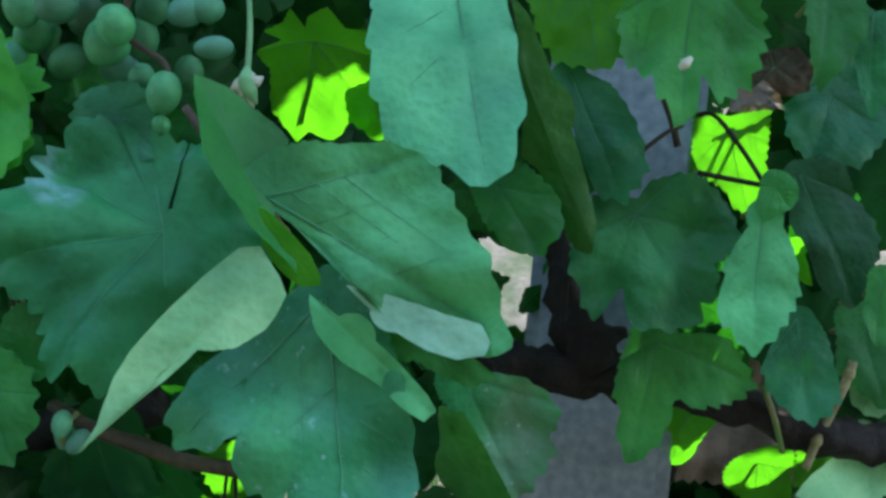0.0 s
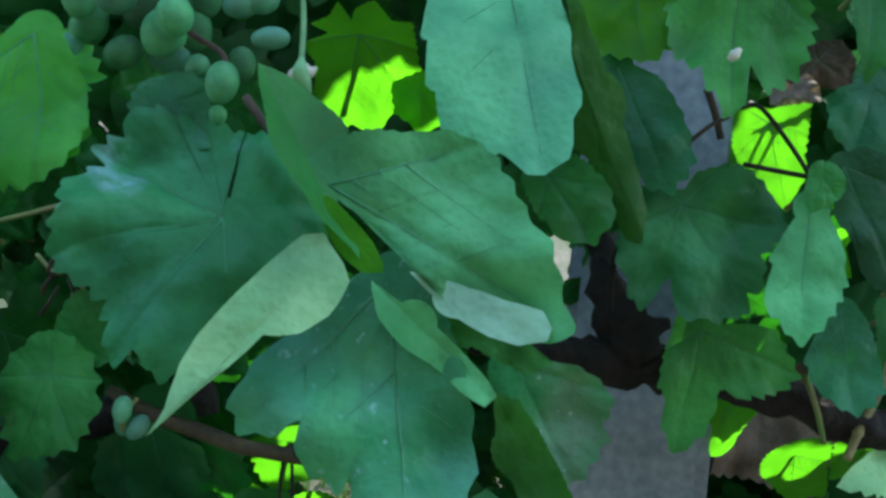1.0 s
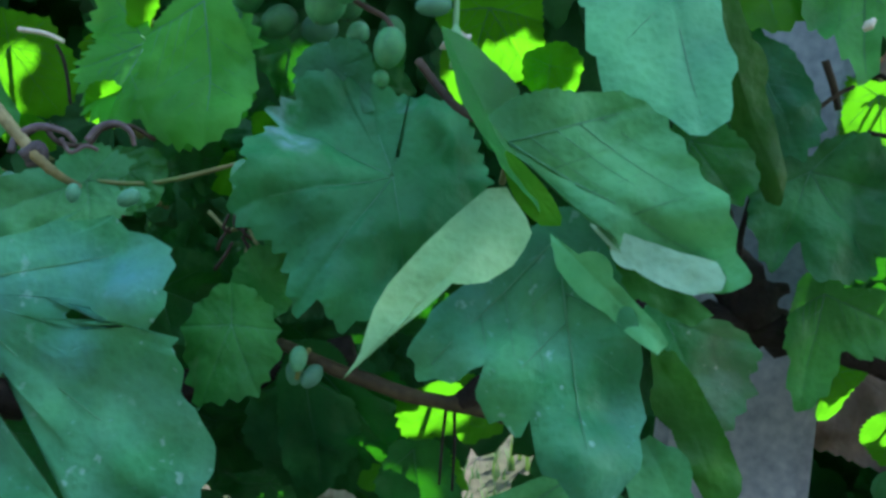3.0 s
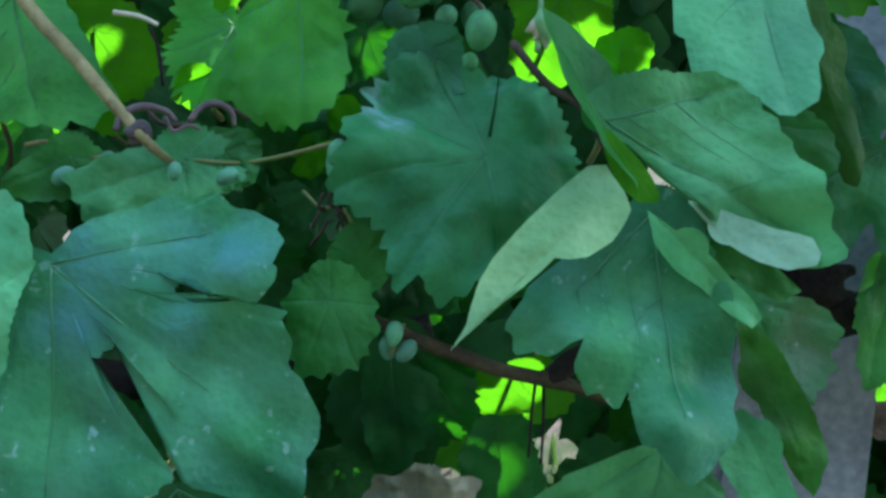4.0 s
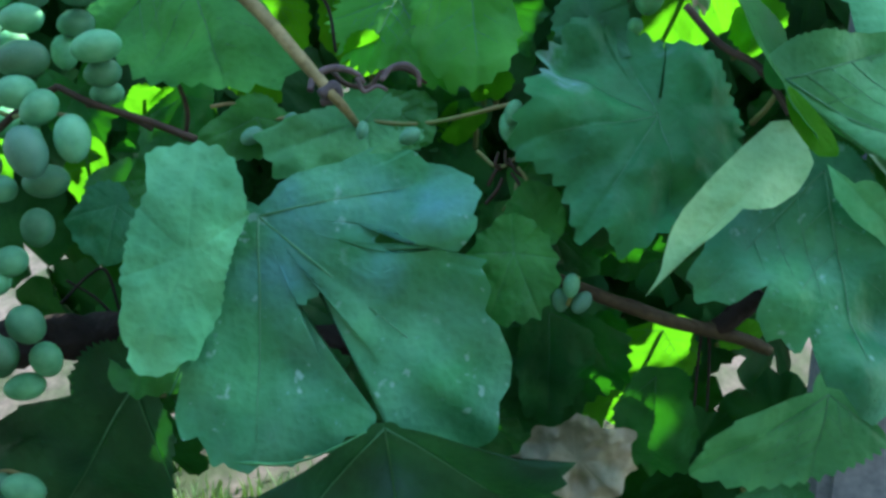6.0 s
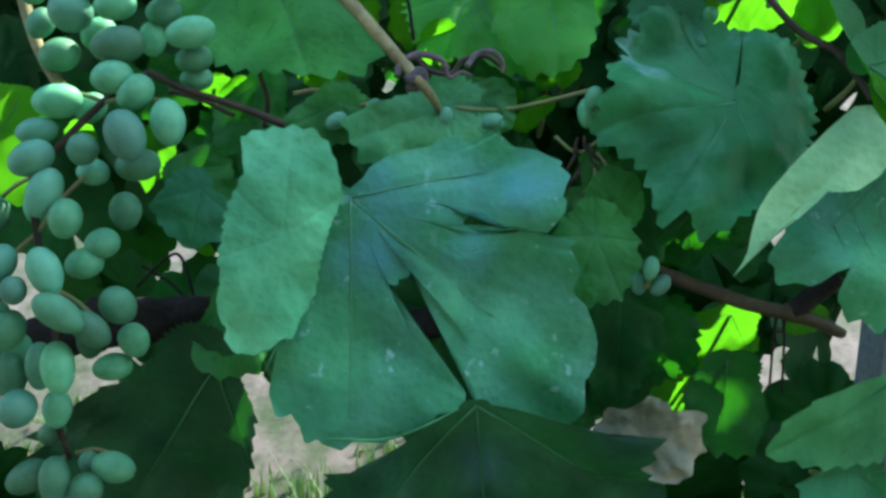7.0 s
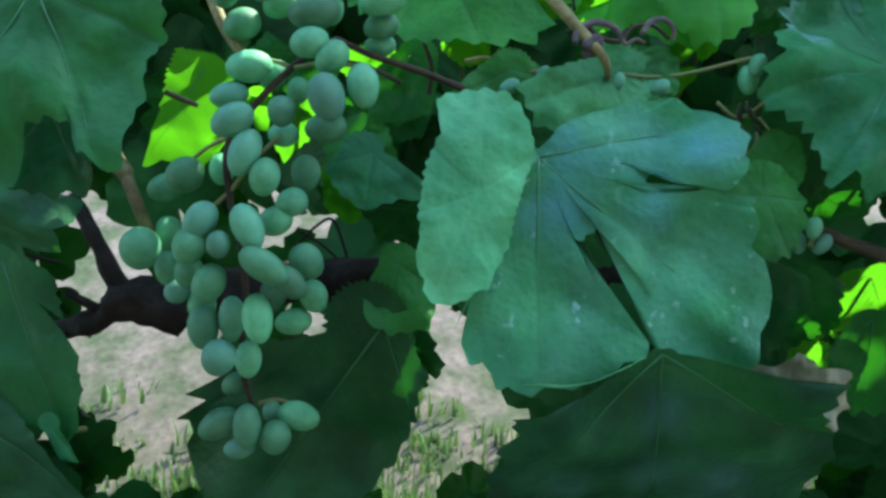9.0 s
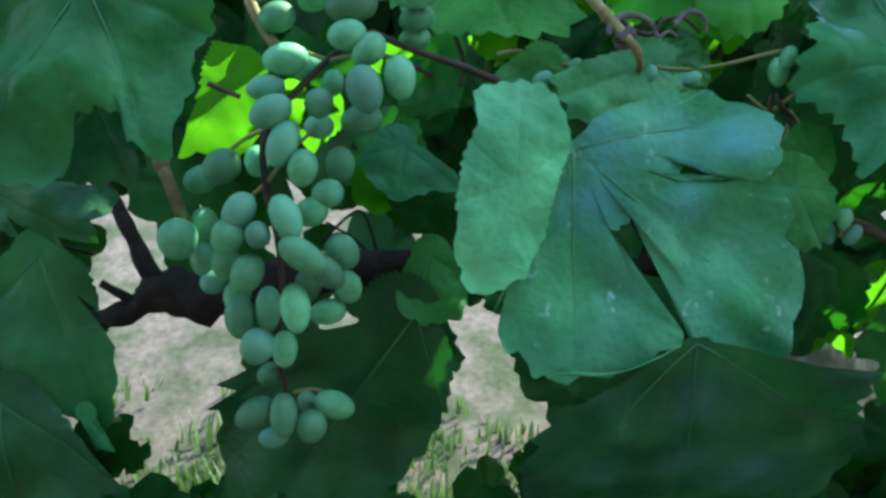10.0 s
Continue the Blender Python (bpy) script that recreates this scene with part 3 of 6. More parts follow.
grape_leaf(vine, (0.0238, 0.3650, 1.4308), (0.0178, -0.0150, -0.0304), LEAF_MID, shape=((-124, 0.33), (-45, 0.50), (-21, 0.81), (0, 1.00), (21, 0.96), (45, 0.73), (99, 0.42), (174, 0.33)), wave=0.08, label="mid green leaf behind the near ones")
grape_leaf(vine, (0.0611, 0.3950, 1.4854), (0.0228, -0.0100, -0.0607), LEAF_DUSTY, shape=((-162.4, 0.13), (-34, 0.20), (-14.6, 0.61), (-11.9, 0.79), (-9.3, 0.90), (-0.2, 1.01), (8.3, 0.94), (16.9, 0.88), (25.1, 0.71), (36.2, 0.52), (55.4, 0.29), (78, 0.12)), teeth=0.04, wave=0.1, label="dark dusty leaf with pale teeth")
grape_leaf(vine, (0.0913, 0.3950, 1.4194), (0.0037, -0.0100, -0.0553), LEAF_SHADE, shape=((-146.7, 0.19), (-120.4, 0.39), (-70.6, 0.60), (-52.1, 0.79), (-44.7, 0.76), (-36, 0.90), (-27.5, 0.97), (-22.4, 0.85), (-20.1, 0.70), (-16.6, 0.59), (-12.7, 0.87), (-5.3, 1.02), (0.3, 0.95), (6.5, 1.02), (18.5, 1.03), (25.9, 1.07), (30.9, 0.88), (32.7, 0.99), (44.3, 0.87), (51.5, 0.77), (59.5, 0.82), (73.3, 0.91), (89, 0.83), (98.6, 0.76), (113.4, 0.63), (128.4, 0.51), (151.7, 0.32), (164.3, 0.15)), teeth=0.035, wave=0.1, label="mid green three-lobed leaf with toothed rim")
grape_leaf(vine, (0.1058, 0.4120, 1.3582), (-0.0158, -0.0080, -0.0608), LEAF_MID, shape=((-78, 0.24), (-48.2, 0.36), (-28.4, 0.58), (-18.4, 0.61), (-11.9, 0.81), (-6.1, 0.91), (-0.5, 1.00), (5.1, 0.91), (12.1, 0.81), (19.9, 0.64), (28.6, 0.46), (40.7, 0.60), (61.4, 0.73), (70.2, 0.81), (80, 0.84), (90.4, 0.70), (105, 0.56), (111.9, 0.38), (122.5, 0.17)), teeth=0.035, wave=0.08, label="mid green lobed leaf with a small hole")
grape_leaf(vine, (0.1477, 0.3850, 1.4172), (-0.0085, -0.0070, -0.0643), LEAF_PALE, shape=((-52.4, 0.12), (-42.6, 0.22), (-33.7, 0.45), (-26.3, 0.51), (-20.7, 0.79), (-15.2, 0.82), (-8.3, 0.89), (-0, 1.00), (3.3, 0.92), (8.5, 0.86), (18.6, 0.73), (25.2, 0.67), (32.3, 0.60), (40.4, 0.41), (53.8, 0.26), (73.4, 0.15)), teeth=0.04, wave=0.06, label="light green hanging leaf with fine teeth")
grape_leaf(vine, (0.1511, 0.3800, 1.4311), (-0.0061, -0.0020, -0.0168), LEAF_GREEN, shape=((-173, 0.45), (-70, 0.36), (-23, 0.79), (0, 1.00), (55, 0.71)), veins=False, teeth=0.02, label="small pale green leaf")
grape_leaf(vine, (0.1778, 0.4150, 1.4395), (0.0238, -0.0100, -0.0657), LEAF_SHADE_DARK, shape=((-66, 0.12), (-32.5, 0.37), (-17.7, 0.56), (-16.3, 0.76), (-10, 0.89), (-0.3, 1.01), (9.4, 0.88), (21.5, 0.76), (33.4, 0.62), (47.1, 0.43), (84.6, 0.31), (114, 0.20), (145.7, 0.11)), teeth=0.03, wave=0.08, label="dark green rounded leaf")
grape_leaf(vine, (0.1777, 0.4200, 1.3674), (0.0021, -0.0100, -0.0519), LEAF_DUSTY, shape=((-160.3, 0.12), (-53.3, 0.30), (-40.8, 0.58), (-25.2, 0.77), (-10.7, 0.93), (1.5, 1.00), (12.8, 0.90), (24.1, 0.80), (33.6, 0.56), (53.2, 0.34), (96.6, 0.17)), wave=0.08, label="dark dusty leaf with blue-white rim")
grape_leaf(vine, (0.1176, 0.3850, 1.5340), (-0.0102, -0.0100, -0.0788), LEAF_MID, shape=((-150, 0.08), (-83, 0.33), (-51, 0.53), (-32, 0.70), (-16, 0.74), (-8, 0.88), (0, 1.00), (5, 0.85), (7, 0.65), (13, 0.85), (29, 0.77), (52, 0.58), (85, 0.33)), teeth=0.06, wave=0.1, label="green lobed leaf with one pale spot")
grape_leaf(vine, (0.0705, 0.4000, 1.5451), (0.0030, -0.0100, -0.0595), LEAF_YOUNG, shape=((-101, 0.36), (-63, 0.58), (-35, 0.79), (-19, 0.94), (0, 1.00), (11, 0.94), (31, 0.76), (60, 0.44), (144, 0.17)), wave=0.08, label="yellow-green leaf")
grape_leaf(vine, (0.1841, 0.3900, 1.5353), (-0.0096, -0.0050, -0.0607), LEAF_GREEN, shape=((-117, 0.08), (-34, 0.36), (-10, 0.70), (0, 1.00), (14, 0.75), (31, 0.57), (78, 0.25)), wave=0.08, label="light teal leaf at the shoot's top")
grape_leaf(vine, (0.2076, 0.4000, 1.5141), (-0.0032, -0.0050, -0.0498), LEAF_DUSTY, shape=((-35, 0.28), (-10, 0.74), (0, 1.00), (24, 0.72), (63, 0.33), (155, 0.06)), wave=0.08, label="small teal leaf")
grape_leaf(vine, (0.2054, 0.4400, 1.4837), (-0.0138, -0.0100, -0.0369), LEAF_DUSTY, shape=((-119, 0.21), (-61, 0.63), (-30, 0.88), (0, 1.00), (34, 1.03), (80, 0.90), (118, 0.72)), wave=0.08, label="dark dusty leaf in shade")
grape_leaf(vine, (0.1717, 0.4300, 1.4966), (-0.0140, -0.0020, -0.0135), LEAF_BROWN, shape=((-117.4, 0.48), (-52.2, 0.77), (-16.7, 1.02), (-1.2, 1.04), (2.6, 0.47), (65.3, 0.84), (102.1, 1.12), (136.9, 1.09), (177.2, 0.85)), wave=0.1, stalk=None, label="brown-green withered leaf")
grape_leaf(vine, (0.2048, 0.3900, 1.3866), (-0.0056, -0.0050, -0.0306), LEAF_GREEN, shape=((-80, 0.21), (-19, 0.67), (0, 1.00), (30, 0.80), (78, 0.44), (167, 0.28)), teeth=0.06, wave=0.05, label="pale green leaf with toothed rim")
grape_leaf(vine, (0.2320, 0.4600, 1.3656), (0.0035, -0.0100, -0.0511), LEAF_GREEN, shape=((-73, 0.33), (-35, 0.69), (0, 1.00), (24, 0.94), (60, 0.56), (145, 0.14)), wave=0.08, label="dark green leaf in shade")
grape_leaf(vine, (0.2411, 0.4600, 1.3406), (-0.0092, -0.0050, -0.0301), LEAF_UNDER, shape=((-74, 0.20), (-42, 0.74), (-20, 0.95), (0, 1.00), (37, 0.92), (80, 0.43)), veins=False, label="pale turned leaf on old wood")
grape_leaf(vine, (0.2343, 0.4600, 1.2941), (-0.0521, -0.0200, -0.0218), LEAF_UNDER, shape=((-17, 0.33), (-7, 0.75), (0, 1.00), (60, 0.55), (120, 0.46), (154, 0.13)), veins=False, label="pale grey-green leaf lying over old wood")
grape_leaf(vine, (-0.2295, 0.3720, 1.4789), (0.0275, -0.0270, -0.0531), LEAF_BACKLIT, shape=((-169, 0.73), (-145, 0.72), (-125, 0.44), (-99, 0.56), (-64, 0.66), (-45, 0.70), (-27, 0.70), (-24, 0.61), (-11, 0.86), (0, 1.00), (13, 1.07), (23, 1.09), (37, 0.99), (44, 0.83), (57, 0.92), (88, 0.75), (117, 0.12), (124, 0.55), (150, 0.11), (166, 0.38)), wave=0.09, teeth=0.06, label="bright green rounded leaf with sharp teeth")
grape_leaf(vine, (-0.3370, 0.3700, 1.5019), (0.0331, -0.0320, -0.0777), LEAF_MID, shape=((-157, 0.23), (-123, 0.43), (-93, 0.59), (-59, 0.69), (-32, 0.82), (-16, 0.86), (0, 1.00), (13, 1.13), (21, 1.10), (25, 0.85), (33, 0.55), (54, 0.28), (119, 0.13)), wave=0.08, label="broad green leaf behind a pale cane")
grape_leaf(vine, (-0.2414, 0.3350, 1.4105), (-0.0434, -0.0100, -0.0169), LEAF_PALE, shape=((-149, 0.37), (-51, 0.32), (-21, 0.72), (-12, 1.05), (0, 1.00), (14, 1.01), (30, 0.80), (77, 0.39), (131, 0.57), (166, 0.63)), wave=0.1, label="green leaf lying behind the notched leaf")
grape_leaf(vine, (-0.1750, 0.3180, 1.3506), (-0.0046, -0.0060, -0.0319), LEAF_GREEN, shape=((-169.4, 0.53), (-148.3, 0.53), (-129.2, 0.46), (-110.4, 0.55), (-93.1, 0.52), (-80.4, 0.64), (-59.9, 0.59), (-50.7, 0.73), (-36.1, 0.75), (-31.5, 0.90), (-21.6, 0.90), (-19.2, 1.05), (-12.3, 1.06), (-5.6, 0.96), (3.2, 0.99), (8.1, 0.90), (15, 0.95), (22, 0.89), (30.2, 0.95), (34.8, 0.82), (44.4, 0.84), (47.8, 0.73), (59.7, 0.74), (71.2, 0.73), (78.9, 0.57), (91.6, 0.63), (110.1, 0.50), (122.9, 0.56), (135.3, 0.49), (156.7, 0.52), (175.8, 0.51)), stalk=None, label="small dark green leaf with toothed edges", turns=300, ribs=0.5, teeth=0.02, cup=-0.12, wave=0.08)
grape_leaf(vine, (-0.1639, 0.3300, 1.3656), (-0.0077, 0.0000, 0.0155), LEAF_GREEN, shape=((-105, 0.76), (-65, 0.95), (-18, 1.05), (0, 1.00), (32, 0.87)), veins=False, label="small green leaf")
grape_leaf(vine, (-0.1480, 0.3750, 1.3235), (-0.0116, 0.0250, -0.0720), LEAF_SHADE, shape=((-71, 0.25), (-58, 0.52), (-38, 0.72), (-18, 0.88), (0, 1.00), (15, 0.98), (25, 0.79), (48, 0.76), (77, 0.49), (88, 0.18)), wave=0.1, label="dark green leaf, deep shade put into its colour")
grape_leaf(vine, (-0.1541, 0.3700, 1.3204), (0.0035, 0.0250, -0.0625), LEAF_SHADE, shape=((-69, 0.22), (-29, 0.52), (-13, 0.93), (0, 1.00), (12, 0.85), (29, 0.73), (64, 0.36), (116, 0.05)), wave=0.1, label="dark green leaf, deep shade put into its colour")
grape_leaf(vine, (-0.1032, 0.3620, 1.2902), (0.0042, 0.0280, -0.0584), LEAF_SHADE, shape=((-80, 0.19), (-46, 0.44), (-19, 0.79), (0, 1.00), (16, 0.95), (33, 0.63), (59, 0.29), (164, 0.08)), wave=0.1, label="dark green leaf, deep shade put into its colour")
grape_leaf(vine, (-0.0567, 0.3350, 1.2438), (-0.0073, -0.0050, -0.0321), LEAF_DUSTY, shape=((-104, 0.17), (-60, 0.75), (-38, 0.84), (0, 1.00), (35, 1.05), (67, 0.91), (103, 0.47)), wave=0.08, label="dark blue-green leaf")
grape_leaf(vine, (-0.4697, 0.2280, 1.4219), (0.0324, -0.0130, -0.0705), LEAF_SHADE, shape=((-122.1, 0.61), (-95.5, 0.79), (-72, 0.95), (-53.4, 1.05), (-43.2, 1.04), (-34.4, 1.00), (-28.8, 0.94), (-27.5, 0.82), (-24.9, 0.67), (-13.1, 0.65), (-6, 0.71), (-4.1, 0.96), (-3.6, 0.83), (-0.8, 1.00), (3.7, 1.00), (6.8, 0.94), (11.4, 0.83), (15.9, 0.78), (21, 0.77), (26.2, 0.68), (34.9, 0.64), (41.5, 0.67), (53.3, 0.64), (68.5, 0.61)), wave=0.14, teeth=0.025, cup=-0.05, label="large near leaf, dark blue-green")
grape_leaf(vine, (-0.4766, 0.2500, 1.3819), (0.0103, -0.0080, -0.0375), LEAF_SHADE_DARK, shape=((-85.4, 0.33), (-43.7, 0.73), (-30.4, 0.91), (-15.3, 0.91), (-4.9, 0.98), (4.3, 0.93), (11.2, 1.06), (21.3, 0.92), (34.9, 0.66), (51.7, 0.40)), wave=0.08, label="dark green leaf under a larger one")
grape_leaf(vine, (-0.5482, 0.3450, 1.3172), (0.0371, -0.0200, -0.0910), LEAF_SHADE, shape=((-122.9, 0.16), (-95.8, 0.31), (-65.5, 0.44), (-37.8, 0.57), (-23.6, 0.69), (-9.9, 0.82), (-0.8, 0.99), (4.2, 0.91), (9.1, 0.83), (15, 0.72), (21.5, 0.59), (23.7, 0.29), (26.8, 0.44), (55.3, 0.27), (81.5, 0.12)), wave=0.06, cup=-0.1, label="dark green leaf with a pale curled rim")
grape_leaf(vine, (-0.5631, 0.3250, 1.3480), (0.0574, -0.0100, -0.0153), LEAF_SHADE_DARK, shape=((-123.4, 0.28), (-73.4, 0.25), (-40.3, 0.48), (-32.9, 0.28), (-26, 0.49), (-20.6, 0.84), (-17.6, 0.69), (-8.6, 1.06), (0.2, 0.96), (8.1, 1.04), (16.8, 1.03), (23.5, 0.62), (48.4, 0.12)), wave=0.12, cup=-0.1, label="dark blue-green leaf in shade")
grape_leaf(vine, (-0.5604, 0.3300, 1.2427), (0.0626, 0.0000, -0.0414), LEAF_SHADE_DARK, shape=((-146, 0.15), (-92, 0.46), (-51, 0.75), (-18, 0.85), (0, 1.00), (15, 0.56), (60, 0.26)), wave=0.08, label="dark leaf in shade")
grape_leaf(vine, (-0.5196, 0.3340, 1.2381), (0.0152, 0.0000, -0.0199), LEAF_DUSTY, shape=((-56, 0.18), (-20, 0.77), (0, 1.00), (27, 0.25)), teeth=0.01, veins=False, label="curled pale leaf rim")
grape_leaf(vine, (-0.3541, 0.3520, 1.2871), (-0.0840, 0.0580, -0.1124), LEAF_SHADE_DARK, shape=((-43, 0.21), (-41, 0.44), (-33, 0.64), (-30, 0.93), (-26, 0.77), (-26, 1.02), (-20, 1.00), (-16, 1.13), (-9, 1.11), (0, 1.00), (10, 0.92), (22, 0.82), (33, 0.60), (49, 0.39), (77, 0.21), (116, 0.08)), wave=0.08, teeth=0.05, label="large dark leaf behind the grapes")
grape_leaf(vine, (-0.3596, 0.3450, 1.3728), (-0.0037, -0.0050, -0.0288), LEAF_DUSTY, shape=((-86, 0.58), (-67, 0.88), (-33, 0.88), (0, 1.00), (40, 0.92), (57, 1.27), (69, 1.00), (104, 0.19)), wave=0.08, label="small blue-green leaf beside the grapes")
grape_leaf(vine, (-0.3484, 0.3520, 1.3176), (-0.0024, -0.0060, -0.0357), LEAF_GREEN, shape=((-86, 0.24), (-43, 0.65), (-21, 0.93), (0, 1.00), (32, 1.04), (63, 0.70), (115, 0.34)), wave=0.08, label="small dark green leaf")
grape_leaf(vine, (-0.3454, 0.4000, 1.4342), (-0.0060, -0.0050, -0.0409), LEAF_GREEN, shape=((-109, 0.17), (-54, 0.69), (-23, 1.02), (0, 1.00), (30, 0.85), (87, 0.40)), wave=0.1, label="dark green leaf in shade")
grape_leaf(vine, (-0.3797, 0.3850, 1.3864), (0.0225, -0.0050, -0.0300), LEAF_GREEN, shape=((-101, 0.36), (-42, 0.64), (0, 1.00), (23, 0.96), (59, 0.65), (145, 0.24)), wave=0.1, label="olive-green leaf in shade")
grape_leaf(vine, (-0.1366, 0.3450, 1.4607), (-0.0004, -0.0050, -0.0309), LEAF_DUSTY, shape=((-165, 0.41), (-75, 0.61), (-31, 0.90), (0, 1.00), (50, 0.83), (107, 0.54)), wave=0.08, veins=False, label="dark leaf below the grapes")
grape_leaf(vine, (-0.2362, 0.3400, 1.4137), (0.0026, -0.0050, -0.0193), LEAF_GREEN, shape=((-180, 0.51), (-105, 1.01), (-48, 0.97), (0, 1.00), (54, 1.33), (88, 1.09)), wave=0.08, label="green leaf in shade")
grape_leaf(vine, (-0.2912, 0.3350, 1.4124), (-0.0309, -0.0050, -0.0155), LEAF_GREEN, shape=((-178, 0.32), (-59, 0.33), (-14, 0.71), (0, 1.00), (28, 0.72), (93, 0.58), (143, 0.72)), wave=0.1, label="green leaf in shade")
grape_leaf(vine, (-0.2262, 0.3400, 1.4154), (0.0008, -0.0050, -0.0184), LEAF_GREEN, shape=((-103, 0.83), (-50, 1.05), (0, 1.00), (44, 1.15), (92, 0.94), (180, 0.51)), wave=0.1, label="green leaf in shade")
grape_leaf(vine, (-0.1940, 0.3450, 1.4902), (0.0050, -0.0100, -0.0651), LEAF_BACKLIT, shape=((-122, 0.17), (-66, 0.47), (-31, 0.83), (-12, 1.02), (0, 1.00), (14, 0.90), (28, 0.69), (41, 0.44), (85, 0.18)), wave=0.1, label="green toothed leaf")
# filler leaves for the dark gaps, their deep shade put into the colour
grape_leaf(vine, (-0.2245, 0.4300, 1.4362), (-0.0073, 0.0200, -0.0320), LEAF_SHADE, roll=12, wave=0.1, label="dark green leaf, deep shade put into its colour")
grape_leaf(vine, (-0.2286, 0.4200, 1.3715), (0.0282, 0.0200, -0.0168), LEAF_SHADE, roll=-1, wave=0.1, label="dark green leaf, deep shade put into its colour")
grape_leaf(vine, (-0.1541, 0.4200, 1.3549), (-0.0083, 0.0200, -0.0381), LEAF_SHADE, roll=-14, wave=0.1, label="dark green leaf, deep shade put into its colour")
grape_leaf(vine, (-0.2204, 0.4300, 1.3043), (0.0242, 0.0200, -0.0215), LEAF_SHADE, roll=23, wave=0.1, label="dark green leaf, deep shade put into its colour")
grape_leaf(vine, (-0.1714, 0.4200, 1.4871), (-0.0110, 0.0200, -0.0241), LEAF_SHADE, roll=10, wave=0.1, label="dark green leaf, deep shade put into its colour")
grape_leaf(vine, (-0.2466, 0.4100, 1.4178), (0.0108, 0.0200, -0.0117), LEAF_SHADE, roll=-3, wave=0.1, label="dark green leaf, deep shade put into its colour")
grape_leaf(vine, (-0.1851, 0.4100, 1.3629), (-0.0104, 0.0200, -0.0321), LEAF_SHADE, roll=-16, wave=0.1, label="dark green leaf, deep shade put into its colour")
grape_leaf(vine, (-0.1467, 0.4000, 1.3586), (0.0258, 0.0200, -0.0206), LEAF_SHADE, roll=21, wave=0.1, label="dark green leaf, deep shade put into its colour")
grape_leaf(vine, (-0.1338, 0.4200, 1.3080), (-0.0155, 0.0200, -0.0407), LEAF_SHADE, roll=8, wave=0.1, label="dark green leaf, deep shade put into its colour")
grape_leaf(vine, (-0.2153, 0.4200, 1.4399), (0.0213, 0.0200, -0.0205), LEAF_SHADE, roll=-5, wave=0.1, label="dark green leaf, deep shade put into its colour")
grape_leaf(vine, (-0.1822, 0.4200, 1.2586), (0.0200, 0.0200, -0.0301), LEAF_SHADE, roll=19, wave=0.1, label="dark green leaf, deep shade put into its colour")
grape_leaf(vine, (-0.1284, 0.4200, 1.4713), (0.0072, 0.0200, -0.0221), LEAF_SHADE, roll=-7, wave=0.1, label="dark green leaf, deep shade put into its colour")
grape_leaf(vine, (-0.1985, 0.4200, 1.3228), (-0.0323, 0.0200, -0.0262), LEAF_SHADE, roll=-20, wave=0.1, label="dark green leaf, deep shade put into its colour")
grape_leaf(vine, (-0.1588, 0.4100, 1.3019), (0.0039, 0.0200, -0.0339), LEAF_SHADE, roll=17, wave=0.1, label="dark green leaf, deep shade put into its colour")
grape_leaf(vine, (-0.2131, 0.4300, 1.2890), (-0.0384, 0.0200, -0.0279), LEAF_SHADE, roll=4, wave=0.1, label="dark green leaf, deep shade put into its colour")
grape_leaf(vine, (-0.1868, 0.4200, 1.2961), (-0.0011, 0.0200, -0.0324), LEAF_SHADE, roll=-9, wave=0.1, label="dark green leaf, deep shade put into its colour")
grape_leaf(vine, (0.0262, 0.4300, 1.4320), (0.0061, 0.0200, -0.0274), LEAF_SHADE, roll=15, wave=0.1, label="dark green leaf, deep shade put into its colour")
grape_leaf(vine, (0.1458, 0.4500, 1.4116), (-0.0209, 0.0200, -0.0132), LEAF_SHADE, roll=2, wave=0.1, label="dark green leaf, deep shade put into its colour")
grape_leaf(vine, (0.0762, 0.4600, 1.4591), (0.0052, 0.0200, -0.0287), LEAF_SHADE, roll=-11, wave=0.1, label="dark green leaf, deep shade put into its colour")
grape_leaf(vine, (0.2243, 0.4700, 1.4205), (-0.0241, 0.0200, -0.0118), LEAF_SHADE, roll=-24, wave=0.1, label="dark green leaf, deep shade put into its colour")
grape_leaf(vine, (0.1449, 0.4600, 1.3480), (0.0051, 0.0200, -0.0295), LEAF_SHADE, roll=13, wave=0.1, label="dark green leaf, deep shade put into its colour")
grape_leaf(vine, (0.2221, 0.4800, 1.5132), (0.0423, 0.0200, -0.0111), LEAF_SHADE, wave=0.1, label="dark green leaf, deep shade put into its colour")
grape_leaf(vine, (0.1033, 0.4700, 1.5369), (-0.0003, 0.0200, -0.0259), LEAF_SHADE, roll=-13, wave=0.1, label="dark green leaf, deep shade put into its colour")
grape_leaf(vine, (0.0658, 0.4700, 1.4144), (0.0198, 0.0200, -0.0098), LEAF_SHADE, roll=24, wave=0.1, label="dark green leaf, deep shade put into its colour")
# hidden leaf, added to stop sun spilling on the lobed leaf below
grape_leaf(vine, (0.1278, 0.4180, 1.3767), (0.0007, 0.0200, -0.0218), LEAF_SHADE, roll=11, wave=0.1, label="dark green leaf, deep shade put into its colour")
grape_leaf(vine, (0.0604, 0.4900, 1.3825), (0.0189, 0.0200, -0.0133), LEAF_SHADE, roll=-2, wave=0.1, label="dark green leaf, deep shade put into its colour")
grape_leaf(vine, (0.0168, 0.4700, 1.3859), (-0.0062, 0.0200, -0.0193), LEAF_SHADE, roll=-15, wave=0.1, label="dark green leaf, deep shade put into its colour")
grape_leaf(vine, (0.1868, 0.6200, 1.4985), (0.0211, 0.0200, -0.0112), LEAF_SHADE, roll=22, wave=0.1, label="dark green leaf, deep shade put into its colour")
